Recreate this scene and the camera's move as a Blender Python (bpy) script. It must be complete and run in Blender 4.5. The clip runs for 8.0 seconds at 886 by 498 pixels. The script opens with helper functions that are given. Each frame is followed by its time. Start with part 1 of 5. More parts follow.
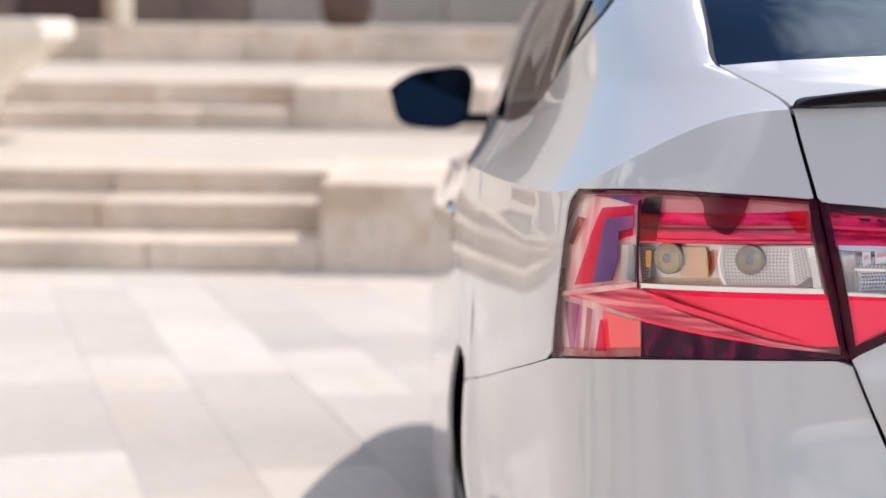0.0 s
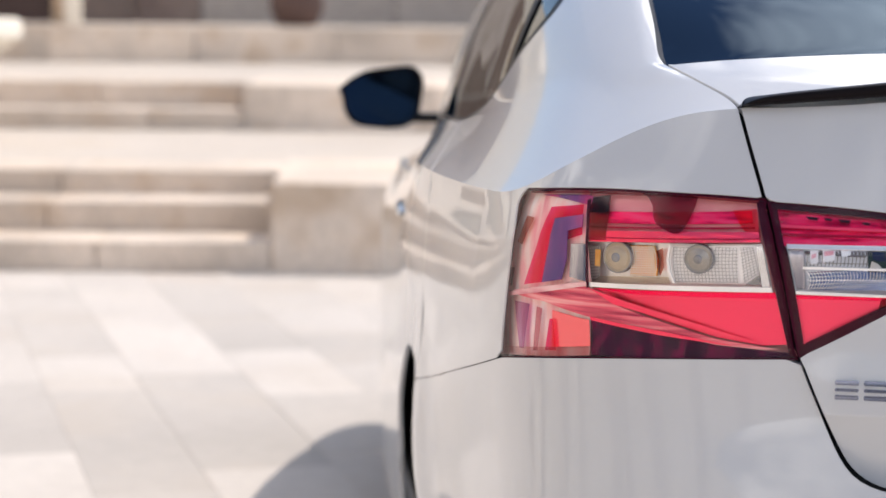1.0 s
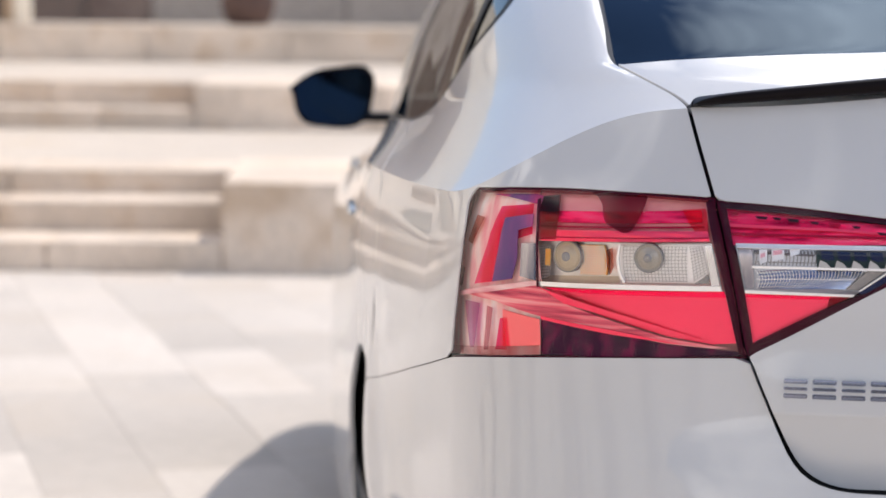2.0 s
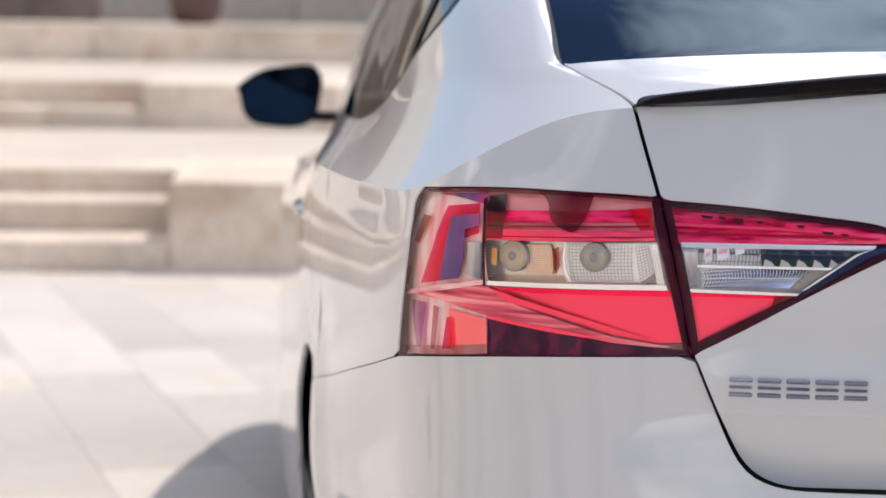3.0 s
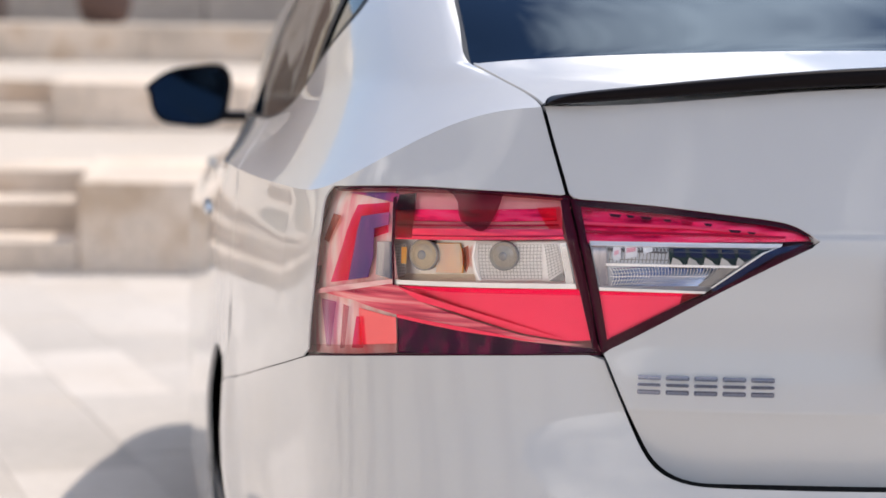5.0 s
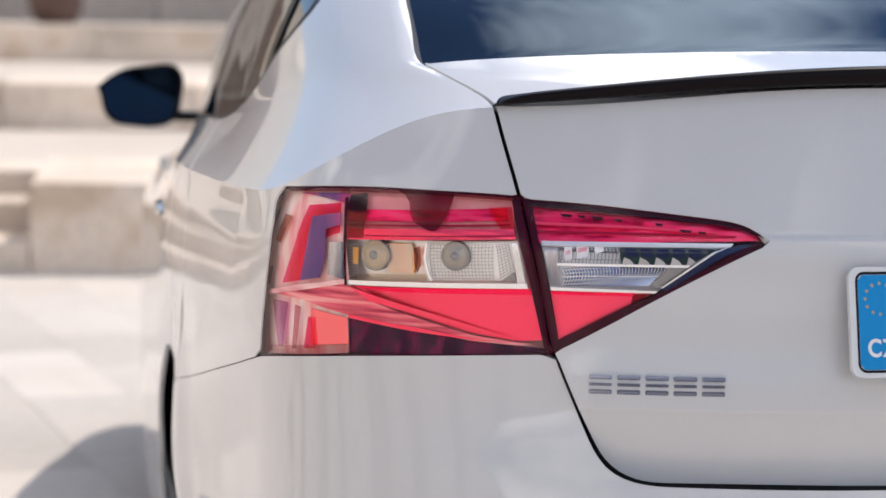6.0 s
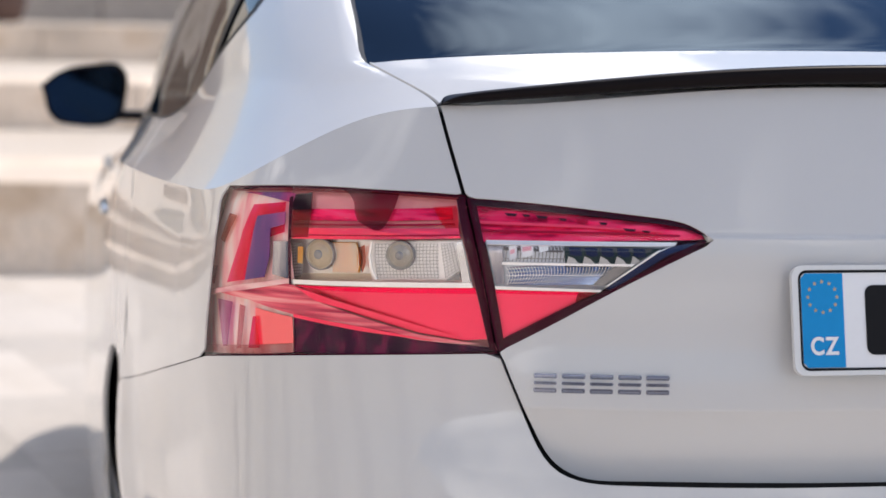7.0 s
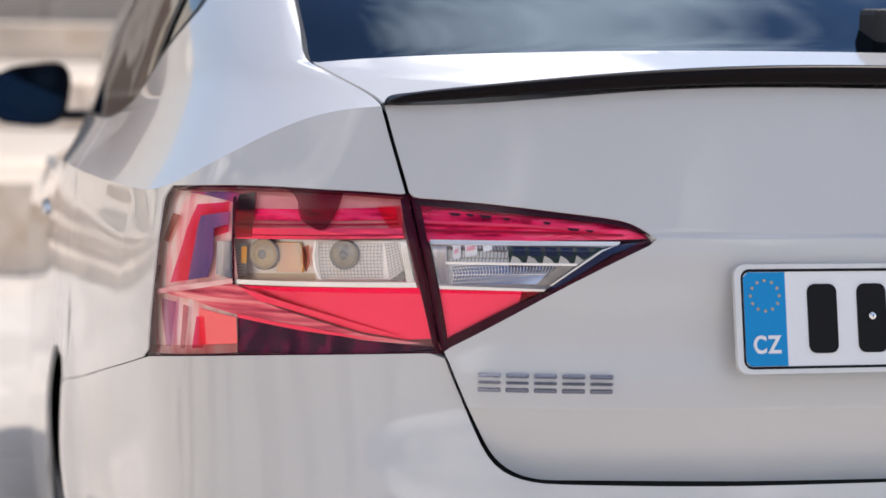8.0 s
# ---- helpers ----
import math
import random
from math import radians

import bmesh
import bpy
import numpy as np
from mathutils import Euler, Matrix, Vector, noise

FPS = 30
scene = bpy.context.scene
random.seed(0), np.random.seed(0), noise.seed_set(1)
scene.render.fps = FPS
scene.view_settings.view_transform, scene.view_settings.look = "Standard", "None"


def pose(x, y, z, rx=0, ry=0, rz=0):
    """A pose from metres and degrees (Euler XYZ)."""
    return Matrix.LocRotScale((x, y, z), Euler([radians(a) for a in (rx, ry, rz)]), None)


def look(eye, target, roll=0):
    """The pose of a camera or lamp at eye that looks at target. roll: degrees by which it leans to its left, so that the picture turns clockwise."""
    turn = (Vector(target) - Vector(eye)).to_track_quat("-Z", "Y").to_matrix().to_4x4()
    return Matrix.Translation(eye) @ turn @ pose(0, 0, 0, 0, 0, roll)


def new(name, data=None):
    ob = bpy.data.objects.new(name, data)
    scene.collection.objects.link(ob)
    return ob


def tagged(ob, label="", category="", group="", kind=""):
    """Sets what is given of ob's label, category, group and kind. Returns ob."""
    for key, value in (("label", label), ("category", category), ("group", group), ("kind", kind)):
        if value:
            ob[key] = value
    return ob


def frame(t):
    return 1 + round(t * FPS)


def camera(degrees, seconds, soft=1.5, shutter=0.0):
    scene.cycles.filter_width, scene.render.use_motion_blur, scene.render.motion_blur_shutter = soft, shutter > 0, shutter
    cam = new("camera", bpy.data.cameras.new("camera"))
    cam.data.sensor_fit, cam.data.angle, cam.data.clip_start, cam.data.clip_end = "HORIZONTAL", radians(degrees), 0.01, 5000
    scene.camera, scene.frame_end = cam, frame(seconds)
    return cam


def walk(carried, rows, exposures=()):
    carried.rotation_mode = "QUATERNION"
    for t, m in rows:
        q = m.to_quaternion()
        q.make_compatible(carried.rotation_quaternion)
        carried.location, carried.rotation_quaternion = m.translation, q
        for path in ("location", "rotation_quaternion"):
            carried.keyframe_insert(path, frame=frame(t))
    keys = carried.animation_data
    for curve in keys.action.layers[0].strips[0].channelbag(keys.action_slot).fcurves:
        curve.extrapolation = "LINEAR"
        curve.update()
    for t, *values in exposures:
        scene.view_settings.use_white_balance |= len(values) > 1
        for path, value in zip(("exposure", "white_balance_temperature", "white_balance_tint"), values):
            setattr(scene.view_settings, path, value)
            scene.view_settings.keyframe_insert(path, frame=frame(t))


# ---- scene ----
# ---- the camera and its way: a slow turn to the right on the spot ----
cam = camera(23.927, 8.0)
cam.data.dof.use_dof = True
cam.data.dof.focus_distance = 2.36
cam.data.dof.aperture_fstop = 4.6
PATH = [
    (0.0, 0.0000, 0.0000, 1.2100, 83.650, -0.596, 0.066),
    (0.5, 0.0007, 0.0002, 1.2100, 83.649, -0.625, -0.609),
    (1.0, 0.0014, 0.0002, 1.2100, 83.649, -0.622, -1.286),
    (1.5, 0.0022, 0.0000, 1.2100, 83.649, -0.645, -1.921),
    (3.0, 0.0054, -0.0014, 1.2098, 83.657, -0.840, -4.005),
    (3.5, 0.0059, -0.0019, 1.2097, 83.662, -0.828, -4.675),
    (4.0, 0.0062, -0.0025, 1.2097, 83.672, -0.880, -5.311),
    (4.5, 0.0065, -0.0030, 1.2096, 83.674, -0.909, -5.865),
    (6.0, 0.0089, -0.0047, 1.2095, 83.712, -0.994, -7.716),
    (6.5, 0.0094, -0.0051, 1.2095, 83.718, -1.016, -8.430),
    (7.0, 0.0101, -0.0056, 1.2095, 83.719, -1.063, -9.198),
    (7.5, 0.0108, -0.0060, 1.2097, 83.723, -1.095, -9.923),
    (8.0, 0.0118, -0.0064, 1.2098, 83.733, -1.129, -10.689),
]
walk(cam, [(t, pose(x, y, z, rx, ry, rz)) for t, x, y, z, rx, ry, rz in PATH], exposures=((0.0, 0.58, 6900, 13), (8.0, 0.58, 6900, 13)))

# ---- daylight: a high sun ahead and to the right of the car, and a blue sky with white clouds ----
SUN_UP, SUN_ROUND = 60.0, 52.0
world = bpy.data.worlds.new("sky")
scene.world = world
world.use_nodes = True
wn, wl = world.node_tree.nodes, world.node_tree.links
background = wn["Background"]
background.inputs["Strength"].default_value = 0.103
sky = wn.new("ShaderNodeTexSky")
sky.sky_type = "NISHITA"
sky.sun_disc = False
sky.sun_elevation, sky.sun_rotation = radians(SUN_UP), radians(SUN_ROUND)
sky.air_density, sky.dust_density, sky.ozone_density = 1.0, 0.0, 3.0
cloud_noise = wn.new("ShaderNodeTexNoise")
cloud_noise.inputs["Scale"].default_value = 2.6
cloud_noise.inputs["Detail"].default_value = 8.0
cloud_noise.inputs["Roughness"].default_value = 0.56
cloud_place = wn.new("ShaderNodeTexCoord")
cloud_map = wn.new("ShaderNodeMapping")
cloud_map.inputs["Location"].default_value = (-4.10, 4.07, 3.83)
cloud_map.inputs["Scale"].default_value = (1.0, 1.0, 2.2)
wl.new(cloud_place.outputs["Generated"], cloud_map.inputs["Vector"])
wl.new(cloud_map.outputs["Vector"], cloud_noise.inputs["Vector"])
cloud_cut = wn.new("ShaderNodeValToRGB")
cloud_cut.color_ramp.elements[0].position = 0.515
cloud_cut.color_ramp.elements[1].position = 0.645
wl.new(cloud_noise.outputs["Fac"], cloud_cut.inputs["Fac"])
cloud_mix = wn.new("ShaderNodeMix")
cloud_mix.data_type = "RGBA"
cloud_mix.inputs["B"].default_value = (19.0, 19.6, 20.3, 1)
wl.new(cloud_cut.outputs["Color"], cloud_mix.inputs["Factor"])
wl.new(sky.outputs["Color"], cloud_mix.inputs["A"])
wl.new(cloud_mix.outputs["Result"], background.inputs["Color"])

sun = new("sun", bpy.data.lights.new("sun", "SUN"))
sun.data.energy, sun.data.angle, sun.data.color = 2.50, radians(0.53), (1.0, 0.95, 0.88)
_c = math.cos(radians(SUN_UP))
sun.matrix_world = look((0, 0, 30), (-math.sin(radians(SUN_ROUND)) * _c, -math.cos(radians(SUN_ROUND)) * _c, 30 - math.sin(radians(SUN_UP))))


# ---- materials ----
def material(name, color, rough=0.5, metal=0.0, coat=0.0, coat_rough=0.03, shine=0.5, spread=0.0, grain=0.0, scale=8.0, bump=0.0, random_tint=0.0, stain=None, islands=False):
    """A procedural surface: large and fine variation of the colour, relief, and a tint of its own for each piece."""
    m = bpy.data.materials.new(name)
    m.use_nodes = True
    n, l = m.node_tree.nodes, m.node_tree.links
    b = n["Principled BSDF"]
    b.inputs["Roughness"].default_value, b.inputs["Metallic"].default_value = rough, metal
    b.inputs["Coat Weight"].default_value, b.inputs["Coat Roughness"].default_value = coat, coat_rough
    b.inputs["Base Color"].default_value = (*color, 1)
    b.inputs["Specular IOR Level"].default_value = shine
    if not (spread or grain or bump or random_tint):
        return m
    place = n.new("ShaderNodeTexCoord")
    where = n.new("ShaderNodeVectorMath")
    where.operation = "ADD"
    l.new(place.outputs["Object"], where.inputs[0])
    info = n.new("ShaderNodeObjectInfo")
    shift = n.new("ShaderNodeVectorMath")
    shift.operation = "SCALE"
    shift.inputs["Scale"].default_value = 37.0
    joined = n.new("ShaderNodeCombineXYZ")
    for axis in "XYZ":
        l.new(info.outputs["Random"], joined.inputs[axis])
    l.new(joined.outputs[0], shift.inputs[0])
    l.new(shift.outputs[0], where.inputs[1])
    broad, fine = n.new("ShaderNodeTexNoise"), n.new("ShaderNodeTexNoise")
    broad.inputs["Scale"].default_value, fine.inputs["Scale"].default_value = scale * 0.25, scale * 6
    broad.inputs["Detail"].default_value, fine.inputs["Detail"].default_value = 5, 6
    for t in (broad, fine):
        l.new(where.outputs[0], t.inputs["Vector"])

    def shade(before, source, low, high):
        ramp = n.new("ShaderNodeMapRange")
        ramp.inputs["From Min"].default_value, ramp.inputs["From Max"].default_value = 0.3, 0.7
        ramp.inputs["To Min"].default_value, ramp.inputs["To Max"].default_value = low, high
        l.new(source, ramp.inputs["Value"])
        mix = n.new("ShaderNodeVectorMath")
        mix.operation = "SCALE"
        l.new(ramp.outputs["Result"], mix.inputs["Scale"])
        if before is None:
            mix.inputs[0].default_value = color
        else:
            l.new(before, mix.inputs[0])
        return mix.outputs[0]

    out = shade(None, broad.outputs["Fac"], 1 - spread, 1 + spread)
    out = shade(out, fine.outputs["Fac"], 1 - grain, 1 + grain)
    if random_tint:
        tint = n.new("ShaderNodeMapRange")
        tint.inputs["To Min"].default_value, tint.inputs["To Max"].default_value = 1 - random_tint, 1 + random_tint * 0.4
        if islands:
            l.new(n.new("ShaderNodeNewGeometry").outputs["Random Per Island"], tint.inputs["Value"])
        else:
            l.new(info.outputs["Random"], tint.inputs["Value"])
        mix = n.new("ShaderNodeVectorMath")
        mix.operation = "SCALE"
        l.new(out, mix.inputs[0])
        l.new(tint.outputs["Result"], mix.inputs["Scale"])
        out = mix.outputs[0]
    if stain:
        blot = n.new("ShaderNodeTexNoise")
        blot.inputs["Scale"].default_value, blot.inputs["Detail"].default_value = scale * 0.5, 7
        l.new(where.outputs[0], blot.inputs["Vector"])
        cut = n.new("ShaderNodeMapRange")
        cut.inputs["From Min"].default_value, cut.inputs["From Max"].default_value = 0.52, 0.72
        cut.inputs["To Max"].default_value = 0.65
        l.new(blot.outputs["Fac"], cut.inputs["Value"])
        mix = n.new("ShaderNodeMix")
        mix.data_type = "RGBA"
        mix.inputs["B"].default_value = (*stain, 1)
        l.new(cut.outputs["Result"], mix.inputs["Factor"])
        l.new(out, mix.inputs["A"])
        out = mix.outputs["Result"]
    l.new(out, b.inputs["Base Color"])
    if bump:
        relief = n.new("ShaderNodeBump")
        relief.inputs["Strength"].default_value, relief.inputs["Distance"].default_value = bump, 0.01
        l.new(fine.outputs["Fac"], relief.inputs["Height"])
        l.new(relief.outputs["Normal"], b.inputs["Normal"])
    return m


def clear_cover(name, tint, gloss=0.02, straight=0.04, aslant=1.0, mirror_tint=(1.0, 1.0, 1.0)):
    """Thin clear plastic or glass: tinted light goes through, and the surface mirrors, a little straight on and more
    aslant. The last colour tints what it mirrors.
    """
    m = bpy.data.materials.new(name)
    m.use_nodes = True
    n, l = m.node_tree.nodes, m.node_tree.links
    n.remove(n["Principled BSDF"])
    see, shine, mix, edge, power, share = (n.new(k) for k in ("ShaderNodeBsdfTransparent", "ShaderNodeBsdfGlossy", "ShaderNodeMixShader", "ShaderNodeLayerWeight", "ShaderNodeMath", "ShaderNodeMath"))
    see.inputs["Color"].default_value = (*tint, 1)
    shine.inputs["Roughness"].default_value, shine.inputs["Color"].default_value = gloss, (*mirror_tint, 1)
    edge.inputs["Blend"].default_value = 0.5
    power.operation, share.operation = "POWER", "MULTIPLY_ADD"
    power.inputs[1].default_value = 5.0
    share.inputs[1].default_value, share.inputs[2].default_value = aslant - straight, straight
    l.new(edge.outputs["Facing"], power.inputs[0])
    l.new(power.outputs[0], share.inputs[0])
    l.new(share.outputs[0], mix.inputs[0])
    l.new(see.outputs[0], mix.inputs[1])
    l.new(shine.outputs[0], mix.inputs[2])
    l.new(mix.outputs[0], n["Material Output"].inputs["Surface"])
    return m


PAINT = material("white_car_paint", (0.538, 0.537, 0.540), 0.34, coat=1.0, coat_rough=0.02, spread=0.006, grain=0.006, scale=4)
BLACK_GLOSS = material("black_gloss_plastic", (0.005, 0.003, 0.004), 0.40, shine=0.10, spread=0.05, grain=0.04, scale=20)
BLACK_MATT = material("black_matt_plastic", (0.012, 0.012, 0.013), 0.6, spread=0.2, grain=0.2, scale=20)
SEAL = material("black_rubber_seal", (0.010, 0.010, 0.011), 0.45, spread=0.2, grain=0.2, scale=30)
CHROME = material("chrome", (0.86, 0.87, 0.89), 0.09, metal=1.0, spread=0.02, grain=0.02, scale=10)
# the last colour paints the mirrored sky a deeper blue
GLASS_REAR = clear_cover("tinted_rear_glass", (0.025, 0.035, 0.038), 0.01, 0.020, 0.64, (0.62, 0.80, 1.0))
GLASS_SIDE = clear_cover("tinted_side_glass", (0.20, 0.23, 0.22), 0.01, 0.07)
LENS = clear_cover("clear_lamp_lens", (1.0, 0.98, 0.98), 0.015, 0.014, 0.40)
FILM_RED = clear_cover("red_lamp_film", (0.90, 0.06, 0.26), 0.1, 0.01)
FILM_VIOLET = clear_cover("violet_lamp_film", (0.60, 0.26, 0.50), 0.1, 0.01)
FILM_BROWN = clear_cover("brown_lamp_film", (0.62, 0.24, 0.18), 0.1, 0.01)
FILM_WINE = clear_cover("wine_lamp_film", (0.62, 0.28, 0.34), 0.1, 0.01)
FILM_DARK = clear_cover("dark_plum_lamp_film", (0.46, 0.13, 0.22), 0.1, 0.01)
FILM_NIGHT = clear_cover("blackish_lamp_film", (0.24, 0.06, 0.12), 0.1, 0.01)
FILM_GLOW = clear_cover("bright_red_lamp_film", (1.0, 0.28, 0.38), 0.1, 0.01)
FILM_FLECK = clear_cover("pale_red_lamp_film", (0.95, 0.58, 0.64), 0.1, 0.01)
FILM_DUST = clear_cover("dusty_lamp_film", (0.78, 0.54, 0.54), 0.1, 0.01)
FILM_WARM = clear_cover("warm_clear_lamp_film", (0.80, 0.74, 0.64), 0.1, 0.01)
LAMP_SMOKE = clear_cover("smoked_lamp_screen", (0.50, 0.14, 0.22), 0.1, 0.01)
LAMP_RED = material("bright_red_reflector", (1.0, 0.068, 0.145), 0.32, metal=0.95, shine=0.15, spread=0.05, grain=0.03, scale=30)
LAMP_DEEP = material("deep_red_lamp_plastic", (1.0, 0.010, 0.080), 0.26, metal=1.0, shine=0.15, spread=0.12, grain=0.05, scale=40)
def prism(name, colors, stretch, rough=0.3, metal=0.5):
    """Moulded lamp plastic whose fine prisms draw it out in streaks of a few tones."""
    m = material(name, colors[1], rough, metal=metal, shine=0.15)
    n, l = m.node_tree.nodes, m.node_tree.links
    place, mapped, noise, ramp = (n.new(k) for k in ("ShaderNodeTexCoord", "ShaderNodeMapping", "ShaderNodeTexNoise", "ShaderNodeValToRGB"))
    mapped.inputs["Scale"].default_value = stretch
    noise.inputs["Scale"].default_value, noise.inputs["Detail"].default_value = 1.0, 4.0
    l.new(place.outputs["Object"], mapped.inputs["Vector"])
    l.new(mapped.outputs["Vector"], noise.inputs["Vector"])
    l.new(noise.outputs["Fac"], ramp.inputs["Fac"])
    for i, c in enumerate(colors):
        e = ramp.color_ramp.elements[i] if i < 2 else ramp.color_ramp.elements.new(1.0)
        e.position, e.color = 0.32 + 0.36 * i / (len(colors) - 1), (*c, 1)
    l.new(ramp.outputs["Color"], n["Principled BSDF"].inputs["Base Color"])
    return m


PRISM_CORNER = prism("streaked_pink_corner", [(0.92, 0.30, 0.34), (1.0, 0.64, 0.58), (1.0, 0.92, 0.87)], (45.0, 45.0, 9.0), 0.36, 0.0)
PRISM_BEAM = prism("pale_rose_beam", [(0.80, 0.30, 0.33), (0.95, 0.56, 0.53), (1.0, 0.78, 0.74)], (16.0, 16.0, 60.0), 0.36, 0.0)
PRISM_BAND = prism("streaked_rose_band", [(0.66, 0.10, 0.16), (0.80, 0.27, 0.28), (0.90, 0.44, 0.40)], (12.0, 12.0, 30.0), 0.34, 0.2)
PRISM_BLADE = prism("streaked_blade", [(0.34, 0.012, 0.055), (0.85, 0.13, 0.18), (1.0, 0.44, 0.42)], (7.0, 7.0, 150.0), 0.4, 0.2)
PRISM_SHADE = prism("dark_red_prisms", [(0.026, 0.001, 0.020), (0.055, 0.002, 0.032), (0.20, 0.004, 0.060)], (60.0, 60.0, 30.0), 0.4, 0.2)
PRISM_RED = prism("red_prisms", [(0.42, 0.002, 0.04), (1.0, 0.020, 0.11), (1.0, 0.070, 0.18)], (26.0, 26.0, 130.0), 0.34, 0.85)
LAMP_CLIP = prism("clear_clip_prisms", [(0.08, 0.10, 0.16), (0.42, 0.40, 0.42), (0.75, 0.72, 0.70)], (70.0, 70.0, 12.0), 0.25, 0.6)
LAMP_DARK = material("dark_burgundy_lamp_plastic", (0.030, 0.004, 0.014), 0.4, shine=0.15, spread=0.2, grain=0.1, scale=25)
LAMP_VIOLET = prism("violet_lamp_facet", [(0.085, 0.05, 0.19), (0.25, 0.075, 0.24), (0.75, 0.05, 0.16)], (22.0, 22.0, 7.0), 0.3, 0.3)
LAMP_COOL = material("cool_silver_reflector", (0.66, 0.72, 0.80), 0.26, metal=0.40, spread=0.06, grain=0.03, scale=30)
LAMP_WINE = material("wine_red_lamp_edge", (0.050, 0.003, 0.014), 0.4, shine=0.05, spread=0.15, grain=0.06, scale=25)
LAMP_CRIMSON = material("crimson_lamp_rib", (0.42, 0.004, 0.035), 0.3, metal=0.6, shine=0.2, spread=0.1, grain=0.05, scale=25)
LAMP_CORAL = material("coral_lamp_panel", (1.0, 0.20, 0.22), 0.3, metal=0.95, shine=0.15, spread=0.05, grain=0.03, scale=20)
LAMP_NAVY = material("navy_lamp_trim", (0.012, 0.022, 0.075), 0.15, metal=0.3, shine=0.15, spread=0.1, grain=0.05, scale=20)
LAMP_TEAL = material("dark_teal_lamp_block", (0.020, 0.045, 0.048), 0.25, metal=0.3, shine=0.15, spread=0.2, grain=0.1, scale=60)
LAMP_BROWN = material("dusky_lens_edge", (0.72, 0.30, 0.30), 0.3, shine=0.1, spread=0.15, grain=0.06, scale=25)
LAMP_WHITE = material("bright_lamp_bowl", (0.92, 0.92, 0.91), 0.34, metal=0.75, spread=0.05, grain=0.03, scale=30)
LAMP_LINE = material("grey_lattice_line", (0.46, 0.46, 0.45), 0.35, metal=0.4, spread=0.1, grain=0.05, scale=40)
# blue of the mirrored sky, put into the lamp stripes' colour
LAMP_SKY = material("painted_sky_reflection", (0.42, 0.58, 0.86), 0.16, metal=0.9, spread=0.10, grain=0.05, scale=30)
LAMP_SILVER = material("silver_reflector", (0.66, 0.67, 0.68), 0.24, metal=0.9, spread=0.06, grain=0.03, scale=30)
AMBER_BULB = material("amber_bulb_cap", (0.45, 0.37, 0.26), 0.22, metal=0.3, shine=0.4, spread=0.12, grain=0.08, scale=60)
BULB = material("hazy_bulb_cap", (0.36, 0.335, 0.285), 0.22, metal=0.35, shine=0.4, spread=0.12, grain=0.08, scale=60)
BADGE = material("dark_chrome", (0.28, 0.29, 0.36), 0.10, metal=1.0, spread=0.05, grain=0.03, scale=30)
LAMP_GREY = material("smoked_bulb_cap", (0.30, 0.30, 0.30), 0.25, metal=0.6, shine=0.15, spread=0.15, grain=0.1, scale=40)
LAMP_AMBER = prism("amber_reflector", [(0.70, 0.46, 0.20), (0.92, 0.47, 0.12), (0.85, 0.33, 0.05)], (40.0, 40.0, 18.0), 0.32, 0.25)
TYRE = material("black_tyre_rubber", (0.018, 0.018, 0.019), 0.75, spread=0.2, grain=0.3, scale=20, bump=0.3)
ALLOY = material("silver_alloy", (0.62, 0.63, 0.65), 0.28, metal=1.0, spread=0.05, grain=0.05, scale=15)
UNDER = material("dark_underbody", (0.015, 0.015, 0.016), 0.8, spread=0.3, grain=0.3, scale=8)
CABIN = material("dark_cabin_fabric", (0.030, 0.032, 0.036), 0.85, spread=0.2, grain=0.3, scale=20)
PLATE_WHITE = material("white_number_plate", (0.72, 0.73, 0.76), 0.35, spread=0.01, grain=0.01, scale=20)
PLATE_BLUE = material("blue_plate_band", (0.0, 0.245, 0.57), 0.5, shine=0.15, spread=0.02, grain=0.02, scale=20)
PLATE_BLACK = material("black_plate_print", (0.005, 0.005, 0.007), 0.5, shine=0.15, spread=0.05, grain=0.05, scale=20)
PLATE_FRAME = material("silver_plate_frame", (0.62, 0.63, 0.64), 0.38, spread=0.02, grain=0.02, scale=20)
STAR = material("dull_gold_star", (0.45, 0.36, 0.22), 0.45, spread=0.05, grain=0.05, scale=20)
# the dark blue of the mirrored sky is put into the metal colour
MIRROR_BLUE = material("mirror_glass_sky_colour", (0.010, 0.022, 0.048), 0.03, metal=1.0, spread=0.03, grain=0.02, scale=5)
STONE = material("pale_limestone", (0.70, 0.595, 0.50), 0.85, spread=0.26, grain=0.14, scale=7, bump=0.4, random_tint=0.16, stain=(0.43, 0.30, 0.19))
PAVING = material("pale_stone_paving", (0.54, 0.497, 0.456), 0.8, spread=0.10, grain=0.05, scale=3, bump=0.2, random_tint=0.15, stain=(0.46, 0.405, 0.35))
PAVING_FAR = material("pale_stone_paving_outer", (0.54, 0.497, 0.456), 0.8, spread=0.10, grain=0.05, scale=3, bump=0.2, random_tint=0.15, stain=(0.46, 0.405, 0.35), islands=True)
JOINT = material("pale_mortar_joint", (0.56, 0.50, 0.45), 0.95, spread=0.1, grain=0.15, scale=5, bump=0.3)
LANDING = material("worn_warm_paving", (0.53, 0.47, 0.41), 0.85, spread=0.14, grain=0.08, scale=3, bump=0.2, stain=(0.47, 0.39, 0.30))
WHITE_STONE = material("whitewashed_stone", (0.88, 0.81, 0.70), 0.8, spread=0.06, grain=0.06, scale=3, bump=0.2, stain=(0.62, 0.50, 0.33))
BACK_STONE = material("weathered_brown_wall", (0.25, 0.185, 0.155), 0.9, spread=0.25, grain=0.15, scale=2, bump=0.4, stain=(0.12, 0.075, 0.065))
GREY_STONE = material("grey_wall_stone", (0.45, 0.39, 0.345), 0.9, spread=0.15, grain=0.12, scale=2, bump=0.4)
